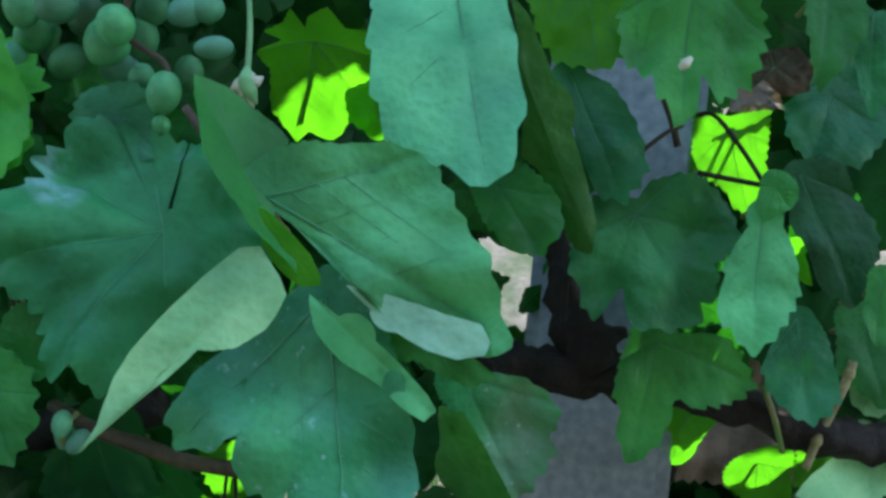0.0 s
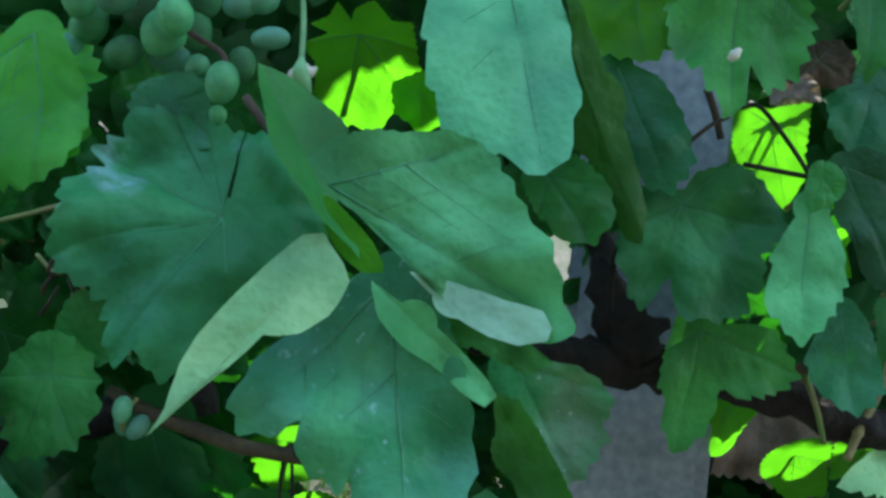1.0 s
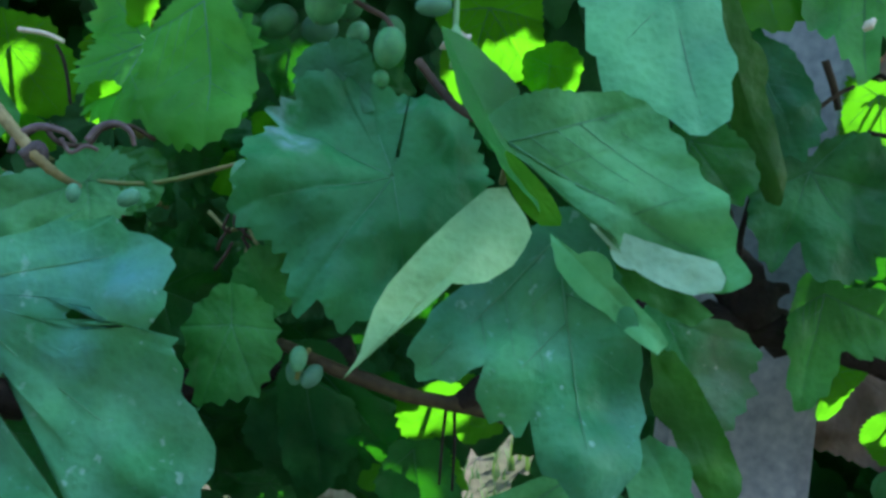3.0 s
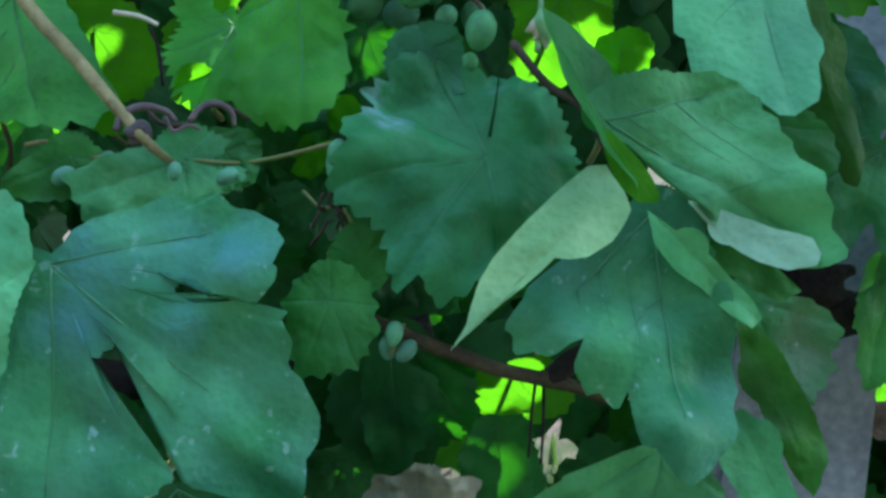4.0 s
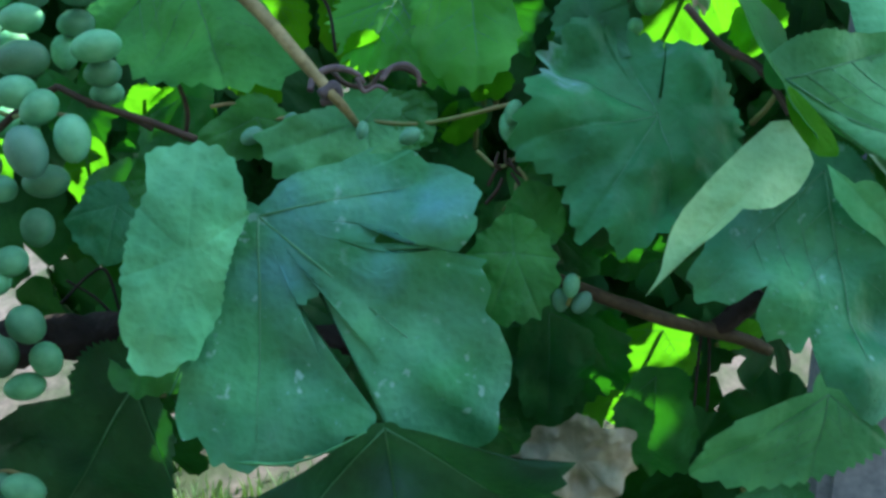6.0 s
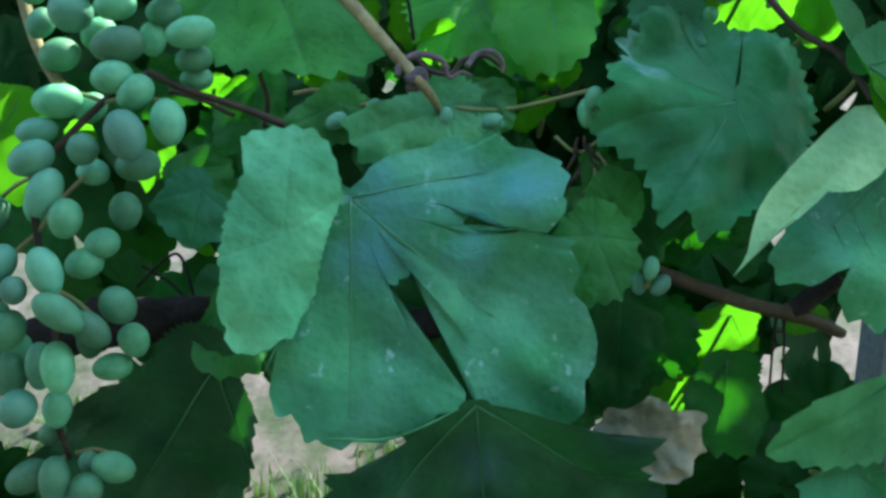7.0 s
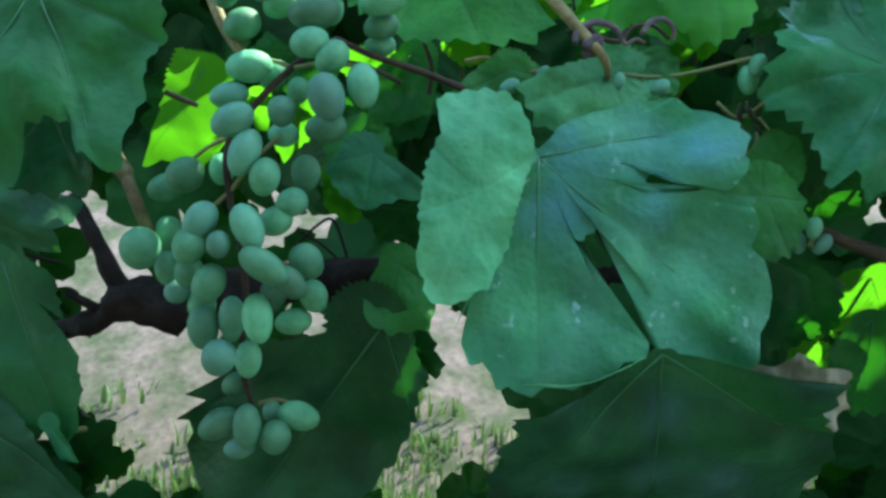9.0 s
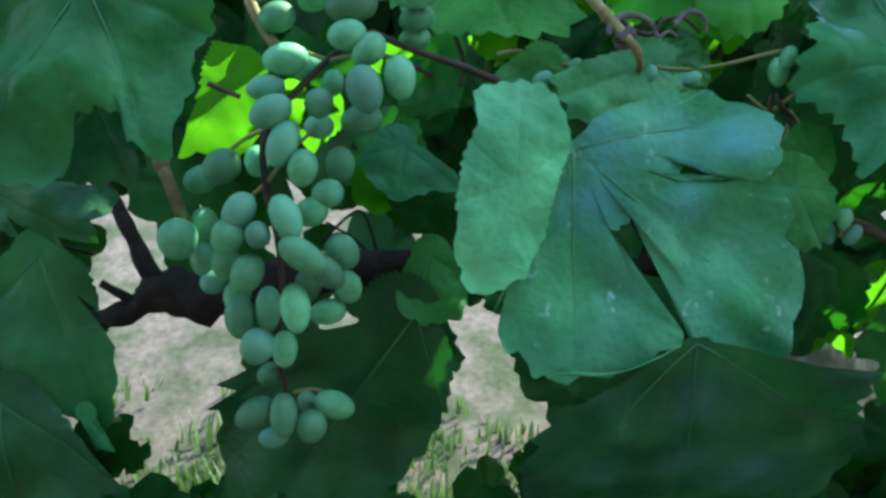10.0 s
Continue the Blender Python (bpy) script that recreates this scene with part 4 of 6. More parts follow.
grape_leaf(vine, (-0.1604, 0.4100, 1.3352), (-0.0132, 0.0200, -0.0285), LEAF_SHADE, roll=9, wave=0.1, label="dark green leaf, deep shade put into its colour")
grape_leaf(vine, (-0.1485, 0.4000, 1.3608), (0.0201, 0.0200, -0.0225), LEAF_SHADE, roll=-4, wave=0.1, label="dark green leaf, deep shade put into its colour")
grape_leaf(vine, (-0.2087, 0.4200, 1.4300), (-0.0185, 0.0200, -0.0233), LEAF_SHADE, roll=-17, wave=0.1, label="dark green leaf, deep shade put into its colour")
grape_leaf(vine, (-0.3525, 0.4200, 1.4189), (0.0119, 0.0200, -0.0262), LEAF_SHADE, roll=20, wave=0.1, label="dark green leaf, deep shade put into its colour")
grape_leaf(vine, (-0.2335, 0.4200, 1.3757), (-0.0198, 0.0200, -0.0208), LEAF_SHADE, roll=7, wave=0.1, label="dark green leaf, deep shade put into its colour")
grape_leaf(vine, (-0.2555, 0.4000, 1.3597), (0.0039, 0.0200, -0.0148), LEAF_SHADE, roll=-6, wave=0.1, label="dark green leaf, deep shade put into its colour")
grape_leaf(vine, (-0.3658, 0.4200, 1.4028), (-0.0222, 0.0200, -0.0180), LEAF_SHADE, roll=-19, wave=0.1, label="dark green leaf, deep shade put into its colour")
grape_leaf(vine, (-0.3496, 0.4100, 1.3474), (0.0102, 0.0200, -0.0256), LEAF_SHADE, roll=18, wave=0.1, label="dark green leaf, deep shade put into its colour")
grape_leaf(vine, (-0.3131, 0.4200, 1.3158), (-0.0253, 0.0200, -0.0221), LEAF_SHADE, roll=5, wave=0.1, label="dark green leaf, deep shade put into its colour")
grape_leaf(vine, (-0.4213, 0.4400, 1.4451), (0.0065, 0.0200, -0.0288), LEAF_SHADE, roll=-8, wave=0.1, label="dark green leaf, deep shade put into its colour")
grape_leaf(vine, (-0.1064, 0.4200, 1.3563), (-0.0216, 0.0200, -0.0197), LEAF_SHADE, roll=-21, wave=0.1, label="dark green leaf, deep shade put into its colour")
grape_leaf(vine, (-0.0808, 0.4400, 1.3707), (0.0152, 0.0200, -0.0277), LEAF_SHADE, roll=16, wave=0.1, label="dark green leaf, deep shade put into its colour")
grape_leaf(vine, (-0.2408, 0.4000, 1.3048), (-0.0479, 0.0200, -0.0273), LEAF_SHADE, roll=3, wave=0.1, label="dark green leaf, deep shade put into its colour")
grape_leaf(vine, (-0.2259, 0.3800, 1.3622), (0.0039, 0.0200, -0.0395), LEAF_SHADE, roll=-10, wave=0.1, label="dark green leaf, deep shade put into its colour")
grape_leaf(vine, (-0.2350, 0.4100, 1.2588), (-0.0456, 0.0200, -0.0218), LEAF_SHADE, roll=-23, wave=0.1, label="dark green leaf, deep shade put into its colour")
grape_leaf(vine, (-0.2804, 0.3900, 1.2878), (-0.0014, 0.0100, -0.0337), LEAF_SHADE, roll=-23, wave=0.1, label="dark green leaf, deep shade put into its colour")
grape_leaf(vine, (-0.2691, 0.3900, 1.3579), (-0.0041, 0.0100, -0.0263), LEAF_SHADE, roll=-23, wave=0.1, label="dark green leaf, deep shade put into its colour")
# two hidden leaves, added to stop a sun beam reaching the lower leaf
grape_leaf(vine, (-0.1247, 0.3800, 1.3915), (-0.0075, 0.0200, -0.0427), LEAF_SHADE, roll=14, wave=0.1, label="dark green leaf, deep shade put into its colour")
grape_leaf(vine, (-0.1702, 0.3800, 1.3755), (0.0237, 0.0200, -0.0161), LEAF_SHADE, roll=1, wave=0.1, label="dark green leaf, deep shade put into its colour")
grape_leaf(vine, (-0.1963, 0.4400, 1.4543), (-0.0043, 0.0200, -0.0201), LEAF_SHADE, roll=-12, wave=0.1, label="dark green leaf, deep shade put into its colour")
grape_leaf(vine, (-0.1404, 0.3720, 1.2483), (-0.0016, -0.0040, 0.0252), LEAF_WITHERED, shape=((-140, 1.12), (-105.4, 1.24), (-87.3, 1.03), (-70.6, 1.28), (-39.5, 0.81), (-15.4, 0.90), (-0.1, 1.02), (31.7, 0.75), (44.5, 1.09), (67.8, 1.00), (88.9, 1.30), (126.1, 1.26), (176.9, 0.92)), wave=0.25, veins=False, label="withered grey-brown leaf")
grape_leaf(vine, (0.1779, 0.4700, 1.4929), (0.0023, -0.0020, -0.0141), LEAF_DRY, shape=((-174.8, 0.72), (-99.9, 0.92), (-62.1, 1.49), (-0.3, 1.02), (46, 1.23), (105.7, 0.80)), wave=0.2, veins=False, label="withered brown leaf")
# made-up leaf in place of the darker brown soil behind the vine
grape_leaf(vine, (0.2294, 0.6600, 1.2889), (-0.0130, -0.0100, -0.0685), LEAF_DRY, shape=((-150, 0.33), (-69, 0.69), (-27, 1.16), (0, 1.00), (30, 1.30), (64, 1.06), (110, 0.72)), wave=0.15, veins=False, label="brown leaf shape standing in for darker soil behind the vine")

# canes and old wood
stem("cane", ((-0.3237, 0.3220, 1.5123), (-0.3033, 0.3200, 1.4753), (-0.2808, 0.3180, 1.4508), (-0.2610, 0.3160, 1.4277), (-0.2486, 0.3180, 1.4137), (-0.2430, 0.3420, 1.4060)), (0.0034, 0.0032, 0.0026, 0.0012), CANE, vine, "pale tan smooth cane", nodes_at=(0.8,))
stem("cane", ((-0.2647, 0.3300, 1.4292), (-0.2568, 0.3280, 1.4326), (-0.2490, 0.3260, 1.4257), (-0.2388, 0.3300, 1.4252), (-0.2336, 0.3320, 1.4321), (-0.2231, 0.3350, 1.4340), (-0.2137, 0.3400, 1.4285)), (0.0012, 0.0012, 0.0009), CANE_BROWN, vine, "thin grey-brown twisted shoot")
stem("cane", ((-0.1600, 0.3400, 1.3413), (-0.1401, 0.3320, 1.3330), (-0.1202, 0.3320, 1.3255), (-0.1004, 0.3320, 1.3188), (-0.0766, 0.3380, 1.3135), (-0.0545, 0.3450, 1.3049)), (0.003, 0.003, 0.0036, 0.0026), CANE_DULL, vine, "brown woody cane", rough=0.3, nodes_at=(0.75,))
stem("cane", ((-0.0846, 0.3360, 1.3151), (-0.0736, 0.3350, 1.3215), (-0.0637, 0.3300, 1.3331)), (0.004, 0.005, 0.0035), OLD_WOOD, vine, "dark broken spur", rough=0.5)
stem("tendril", ((-0.0880, 0.3380, 1.3148), (-0.0897, 0.3380, 1.3009), (-0.0913, 0.3380, 1.2806)), (0.0008, 0.0006), OLD_WOOD, vine, "thin dark tendril")
stem("tendril", ((-0.0847, 0.3380, 1.3140), (-0.0847, 0.3380, 1.2984), (-0.0857, 0.3380, 1.2781)), (0.0008, 0.0006), OLD_WOOD, vine, "thin dark tendril")
stem("cane", ((-0.0995, 0.3220, 1.4585), (-0.0859, 0.3180, 1.4406), (-0.0726, 0.3100, 1.4294), (-0.0650, 0.3040, 1.4144), (-0.0622, 0.3020, 1.4072)), (0.0018, 0.0017, 0.0015), CANE_BROWN, vine, "thin purple-brown shoot", nodes_at=(0.55,))
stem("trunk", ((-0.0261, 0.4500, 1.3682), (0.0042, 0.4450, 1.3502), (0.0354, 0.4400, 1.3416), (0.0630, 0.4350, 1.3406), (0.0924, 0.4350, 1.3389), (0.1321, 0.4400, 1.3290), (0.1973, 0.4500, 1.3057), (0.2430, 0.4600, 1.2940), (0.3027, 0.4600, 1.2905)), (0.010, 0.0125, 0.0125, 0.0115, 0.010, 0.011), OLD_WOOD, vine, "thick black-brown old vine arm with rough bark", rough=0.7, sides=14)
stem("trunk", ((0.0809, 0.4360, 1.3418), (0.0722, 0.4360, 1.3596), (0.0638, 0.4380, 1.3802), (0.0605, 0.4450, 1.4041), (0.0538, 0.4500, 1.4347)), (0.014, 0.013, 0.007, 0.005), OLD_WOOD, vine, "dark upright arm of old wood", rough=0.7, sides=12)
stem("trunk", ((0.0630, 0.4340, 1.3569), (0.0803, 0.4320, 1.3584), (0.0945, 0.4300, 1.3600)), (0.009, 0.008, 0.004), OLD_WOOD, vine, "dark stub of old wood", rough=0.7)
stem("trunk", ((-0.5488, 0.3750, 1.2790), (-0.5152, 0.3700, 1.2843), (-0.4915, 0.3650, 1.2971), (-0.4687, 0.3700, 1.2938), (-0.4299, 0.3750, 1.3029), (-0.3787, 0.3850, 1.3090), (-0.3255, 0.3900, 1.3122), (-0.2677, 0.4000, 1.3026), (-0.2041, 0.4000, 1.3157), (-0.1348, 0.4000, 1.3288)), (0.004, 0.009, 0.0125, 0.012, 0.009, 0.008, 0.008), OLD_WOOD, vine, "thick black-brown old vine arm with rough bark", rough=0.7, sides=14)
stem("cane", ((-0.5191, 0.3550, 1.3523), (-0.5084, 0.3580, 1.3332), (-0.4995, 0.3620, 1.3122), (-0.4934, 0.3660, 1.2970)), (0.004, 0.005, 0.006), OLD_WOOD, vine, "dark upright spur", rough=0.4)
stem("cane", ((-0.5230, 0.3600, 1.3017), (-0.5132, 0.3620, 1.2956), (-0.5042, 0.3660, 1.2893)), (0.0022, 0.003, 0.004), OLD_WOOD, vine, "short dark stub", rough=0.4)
stem("cane", ((-0.4879, 0.3300, 1.3800), (-0.4749, 0.3220, 1.3585), (-0.4678, 0.3250, 1.3382), (-0.4649, 0.3450, 1.3187)), (0.003, 0.0032, 0.0032), CANE_OLIVE, vine, "olive-brown cane", nodes_at=(0.3,))
stem("cane", ((-0.4505, 0.3450, 1.4822), (-0.4395, 0.3420, 1.4484), (-0.4317, 0.3400, 1.4322), (-0.4241, 0.3380, 1.4218)), (0.0032, 0.003, 0.0028), CANE, vine, "pale tan cane over the grapes")
stem("cane", ((-0.3730, 0.3150, 1.4230), (-0.3570, 0.3140, 1.4153), (-0.3332, 0.3160, 1.4077), (-0.3133, 0.3180, 1.4001)), (0.0014, 0.0016, 0.0018), CANE_BROWN, vine, "thin dark stalk of the grapes")
stem("cane", ((-0.4343, 0.2620, 1.3889), (-0.4273, 0.2620, 1.3859), (-0.4213, 0.2630, 1.3836)), (0.0012, 0.001), CANE_BROWN, vine, "short dark twig")
stem("tendril", ((0.1220, 0.4000, 1.4670), (0.1309, 0.4000, 1.4670), (0.1430, 0.4000, 1.4519), (0.1531, 0.3950, 1.4324)), (0.0012, 0.0012), OLD_WOOD, vine, "dark curved leaf stalk")
stem("tendril", ((0.1231, 0.4020, 1.4398), (0.1388, 0.4000, 1.4362), (0.1539, 0.3950, 1.4324)), (0.0013, 0.0013), OLD_WOOD, vine, "dark straight leaf stalk")
stem("tendril", ((0.0968, 0.4000, 1.4509), (0.1078, 0.4000, 1.4590), (0.1165, 0.4020, 1.4628)), (0.0012, 0.001), CANE_BROWN, vine, "thin brown twig")
stem("cane", ((0.1146, 0.4300, 1.4824), (0.1188, 0.4300, 1.4692), (0.1216, 0.4300, 1.4560)), (0.0022, 0.002), CANE_BROWN, vine, "brown twig")
stem("cane", ((0.2157, 0.4400, 1.3433), (0.2111, 0.4400, 1.3315), (0.1974, 0.4400, 1.3048), (0.1897, 0.4400, 1.2870)), (0.0024, 0.0028, 0.0022), CANE, vine, "tan knotted cane", nodes_at=(0.25,0.75))
stem("tendril", ((0.1641, 0.4300, 1.3333), (0.1697, 0.4300, 1.3158), (0.1779, 0.4400, 1.2960)), (0.0018, 0.0015), STALK, vine, "thin green stalk")
stem("tendril", ((-0.0836, 0.3600, 1.5169), (-0.0832, 0.3600, 1.4973), (-0.0843, 0.3580, 1.4748), (-0.0854, 0.3560, 1.4623)), (0.0012, 0.0015), LEAF_UNDER, vine, "pale green stalk")
stem("tendril", ((-0.4127, 0.4000, 1.3229), (-0.3971, 0.4000, 1.3384), (-0.3878, 0.4000, 1.3400), (-0.3794, 0.3980, 1.3169)), (0.0009, 0.0009), OLD_WOOD, vine, "dark thin twig")
stem("tendril", ((-0.4096, 0.4000, 1.3353), (-0.3940, 0.4000, 1.3261), (-0.3809, 0.3980, 1.3139)), (0.0008, 0.0008), OLD_WOOD, vine, "dark thin twig")
stem("tendril", ((-0.5600, 0.3500, 1.3255), (-0.5402, 0.3520, 1.3212), (-0.5241, 0.3560, 1.3168)), (0.0008, 0.0009), OLD_WOOD, vine, "dark thin tendril")
stem("tendril", ((-0.2784, 0.3500, 1.4795), (-0.2669, 0.3500, 1.4776), (-0.2589, 0.3520, 1.4743)), (0.0012, 0.001), PETAL, vine, "pale curled tendril")
stem("tendril", ((-0.2644, 0.3560, 1.4741), (-0.2605, 0.3560, 1.4651), (-0.2579, 0.3560, 1.4470)), (0.0009, 0.0008), OLD_WOOD, vine, "dark tendril")
stem("trunk", ((0.2965, 0.4600, 1.2905), (0.3311, 0.4700, 1.2562), (0.3423, 0.4800, 1.0919), (0.3428, 0.5000, 0.8126), (0.3451, 0.5000, 0.2551)), (0.012, 0.016, 0.02, 0.022, 0.026), OLD_WOOD, vine, "thick dark vine trunk rising from the ground", rough=0.6, sides=14)
stem("tendril", ((-0.0836, 0.3570, 1.4819), (-0.0836, 0.3550, 1.4754), (-0.0817, 0.3550, 1.4705), (-0.0802, 0.3570, 1.4661)), (0.0014, 0.0042, 0.003, 0.001), LEAF_UNDER, vine, "pale withered bud")
stem("tendril", ((-0.0834, 0.3580, 1.4788), (-0.0871, 0.3560, 1.4739), (-0.0909, 0.3570, 1.4718)), (0.0024, 0.003, 0.0006), PETAL, vine, "curled dry bud tip")
stem("tendril", ((-0.0834, 0.3580, 1.4788), (-0.0801, 0.3560, 1.4757), (-0.0769, 0.3570, 1.4778)), (0.0024, 0.003, 0.0006), PETAL, vine, "curled dry bud tip")
stem("tendril", ((-0.0834, 0.3580, 1.4788), (-0.0824, 0.3560, 1.4715), (-0.0814, 0.3570, 1.4638)), (0.0024, 0.003, 0.0006), PETAL, vine, "curled dry bud tip")
stem("tendril", ((-0.0834, 0.3580, 1.4788), (-0.0849, 0.3560, 1.4725), (-0.0864, 0.3570, 1.4673)), (0.0024, 0.003, 0.0006), PETAL, vine, "curled dry bud tip")
stem("tendril", ((-0.1718, 0.3350, 1.3894), (-0.1682, 0.3330, 1.3837), (-0.1656, 0.3350, 1.3793)), (0.0007, 0.0009), STALK, vine, "tangled thin flower stalk")
stem("tendril", ((-0.1790, 0.3350, 1.3843), (-0.1815, 0.3330, 1.3787), (-0.1865, 0.3350, 1.3726)), (0.0007, 0.0009), CANE_BROWN, vine, "tangled thin flower stalk")
stem("tendril", ((-0.1777, 0.3350, 1.3969), (-0.1773, 0.3330, 1.3912), (-0.1729, 0.3350, 1.3894)), (0.0007, 0.0009), CANE_BROWN, vine, "tangled thin flower stalk")
stem("tendril", ((-0.1720, 0.3350, 1.3834), (-0.1699, 0.3330, 1.3778), (-0.1716, 0.3350, 1.3714)), (0.0007, 0.0009), STALK, vine, "tangled thin flower stalk")
stem("tendril", ((-0.1800, 0.3350, 1.3907), (-0.1834, 0.3330, 1.3851), (-0.1854, 0.3350, 1.3811)), (0.0007, 0.0009), CANE_BROWN, vine, "tangled thin flower stalk")
stem("tendril", ((-0.1762, 0.3350, 1.3935), (-0.1732, 0.3330, 1.3878), (-0.1687, 0.3350, 1.3847)), (0.0007, 0.0009), CANE_BROWN, vine, "tangled thin flower stalk")
stem("tendril", ((-0.1727, 0.3350, 1.3821), (-0.1736, 0.3330, 1.3765), (-0.1785, 0.3350, 1.3696)), (0.0007, 0.0009), STALK, vine, "tangled thin flower stalk")
stem("tendril", ((-0.1806, 0.3350, 1.3961), (-0.1822, 0.3330, 1.3904), (-0.1797, 0.3350, 1.3883)), (0.0007, 0.0009), CANE_BROWN, vine, "tangled thin flower stalk")
stem("tendril", ((-0.1748, 0.3350, 1.3868), (-0.1714, 0.3330, 1.3812), (-0.1704, 0.3350, 1.3759)), (0.0007, 0.0009), CANE_BROWN, vine, "tangled thin flower stalk")
stem("tendril", ((-0.1905, 0.3400, 1.3975), (-0.1802, 0.3380, 1.3896), (-0.1675, 0.3380, 1.3972), (-0.1573, 0.3400, 1.3999)), (0.0009, 0.0009), STALK, vine, "thin green tendril")
stem("tendril", ((-0.3350, 0.3600, 1.4321), (-0.3309, 0.3600, 1.4186), (-0.3323, 0.3600, 1.4052)), (0.0012, 0.0012), CANE_BROWN, vine, "dark thin stalk")
stem("tendril", ((-0.3463, 0.3550, 1.4100), (-0.3624, 0.3550, 1.4180), (-0.3785, 0.3550, 1.4221)), (0.0012, 0.0012), CANE_BROWN, vine, "dark thin stalk")
stem("tendril", ((-0.3136, 0.3400, 1.4182), (-0.3029, 0.3400, 1.4195), (-0.2925, 0.3420, 1.4158), (-0.2817, 0.3420, 1.4118)), (0.0009, 0.0009), CANE, vine, "pale thin tendril")
stem("tendril", ((0.0646, 0.4000, 1.4085), (0.0589, 0.4000, 1.3886), (0.0574, 0.4000, 1.3686)), (0.0016, 0.0016), OLD_WOOD, vine, "brown dry stalk")
# a dark cable, built like a tendril of the vine
stem("tendril", ((0.0973, 0.4900, 1.2450), (0.1101, 0.4900, 1.2490), (0.1219, 0.4900, 1.2545), (0.1311, 0.4900, 1.2670), (0.1345, 0.4900, 1.2788)), (0.0016, 0.002), OLD_WOOD, vine, "dark bent cable before the post")
stem("tendril", ((-0.2627, 0.3140, 1.4203), (-0.2610, 0.3160, 1.4270), (-0.2533, 0.3180, 1.4311), (-0.2443, 0.3200, 1.4295), (-0.2401, 0.3220, 1.4251)), (0.0016, 0.0018, 0.001), CANE_GREY, vine, "grey twisted tendril")
stem("tendril", ((-0.2320, 0.3140, 1.4249), (-0.2278, 0.3160, 1.4307), (-0.2216, 0.3180, 1.4324), (-0.2167, 0.3200, 1.4290), (-0.2160, 0.3220, 1.4238)), (0.0013, 0.0014, 0.0009), CANE_GREY, vine, "grey twisted tendril")
stem("tendril", ((-0.2585, 0.3140, 1.4186), (-0.2527, 0.3160, 1.4229), (-0.2521, 0.3180, 1.4178), (-0.2588, 0.3200, 1.4164)), (0.0024, 0.0028, 0.0018), CANE_GREY, vine, "grey twisted tendril")
stem("tendril", ((-0.2426, 0.3140, 1.4261), (-0.2396, 0.3160, 1.4205), (-0.2342, 0.3180, 1.4232), (-0.2299, 0.3200, 1.4218)), (0.001, 0.0008), CANE_GREY, vine, "grey twisted tendril")
# curled rim as a paler strip, the light it catches put into its colour
stem("leaf_rim", ((-0.2890, 0.2860, 1.2672), (-0.2806, 0.2845, 1.2675), (-0.2698, 0.2840, 1.2672), (-0.2589, 0.2840, 1.2692), (-0.2469, 0.2840, 1.2742), (-0.2355, 0.2860, 1.2799)), (0.0002, 0.0008, 0.0008, 0.0005, 0.0005, 0.0002), LEAF_PALE, vine, "thin curled rim of the notched leaf, pale where it catches light")
stem("petal", ((0.1063, 0.3720, 1.4834), (0.1086, 0.3710, 1.4854), (0.1114, 0.3720, 1.4882)), (0.0012, 0.0026, 0.0012), PETAL, vine, "fallen whitish petal")


# ---- the sunlit vine behind ----
far_vine = thing("grapevine", "sunlit yellow-green grapevine behind the shaded one", "grapevine")
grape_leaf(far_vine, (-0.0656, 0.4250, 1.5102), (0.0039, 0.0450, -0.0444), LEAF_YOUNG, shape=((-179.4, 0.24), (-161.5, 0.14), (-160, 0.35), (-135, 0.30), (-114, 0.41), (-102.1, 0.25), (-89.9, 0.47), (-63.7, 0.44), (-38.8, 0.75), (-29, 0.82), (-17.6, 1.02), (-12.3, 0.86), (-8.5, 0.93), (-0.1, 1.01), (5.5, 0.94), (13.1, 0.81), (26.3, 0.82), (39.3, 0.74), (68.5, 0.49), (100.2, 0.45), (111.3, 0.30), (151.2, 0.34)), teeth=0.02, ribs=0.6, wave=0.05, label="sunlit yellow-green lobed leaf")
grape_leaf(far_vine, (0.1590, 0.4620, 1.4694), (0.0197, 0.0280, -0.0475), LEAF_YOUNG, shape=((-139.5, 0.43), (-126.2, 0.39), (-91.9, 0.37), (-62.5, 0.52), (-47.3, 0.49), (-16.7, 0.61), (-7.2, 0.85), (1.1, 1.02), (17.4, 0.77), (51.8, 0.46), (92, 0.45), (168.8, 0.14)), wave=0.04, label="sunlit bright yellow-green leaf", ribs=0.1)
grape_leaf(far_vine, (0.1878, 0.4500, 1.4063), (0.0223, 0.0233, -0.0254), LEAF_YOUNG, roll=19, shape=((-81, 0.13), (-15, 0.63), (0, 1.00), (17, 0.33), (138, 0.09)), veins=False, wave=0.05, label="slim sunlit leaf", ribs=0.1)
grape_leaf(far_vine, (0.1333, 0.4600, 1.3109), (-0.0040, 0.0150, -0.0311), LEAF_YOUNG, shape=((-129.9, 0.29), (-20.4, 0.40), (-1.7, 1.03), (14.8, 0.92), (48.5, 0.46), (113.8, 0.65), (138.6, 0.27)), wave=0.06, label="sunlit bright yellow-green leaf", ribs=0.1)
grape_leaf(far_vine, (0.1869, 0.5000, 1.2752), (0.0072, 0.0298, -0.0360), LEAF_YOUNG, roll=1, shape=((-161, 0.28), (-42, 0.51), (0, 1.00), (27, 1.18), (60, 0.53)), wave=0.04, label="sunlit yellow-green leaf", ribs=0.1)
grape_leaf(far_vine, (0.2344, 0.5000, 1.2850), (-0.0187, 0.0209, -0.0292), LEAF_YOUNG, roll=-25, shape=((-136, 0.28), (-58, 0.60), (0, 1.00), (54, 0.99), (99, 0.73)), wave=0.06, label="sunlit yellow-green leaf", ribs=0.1)
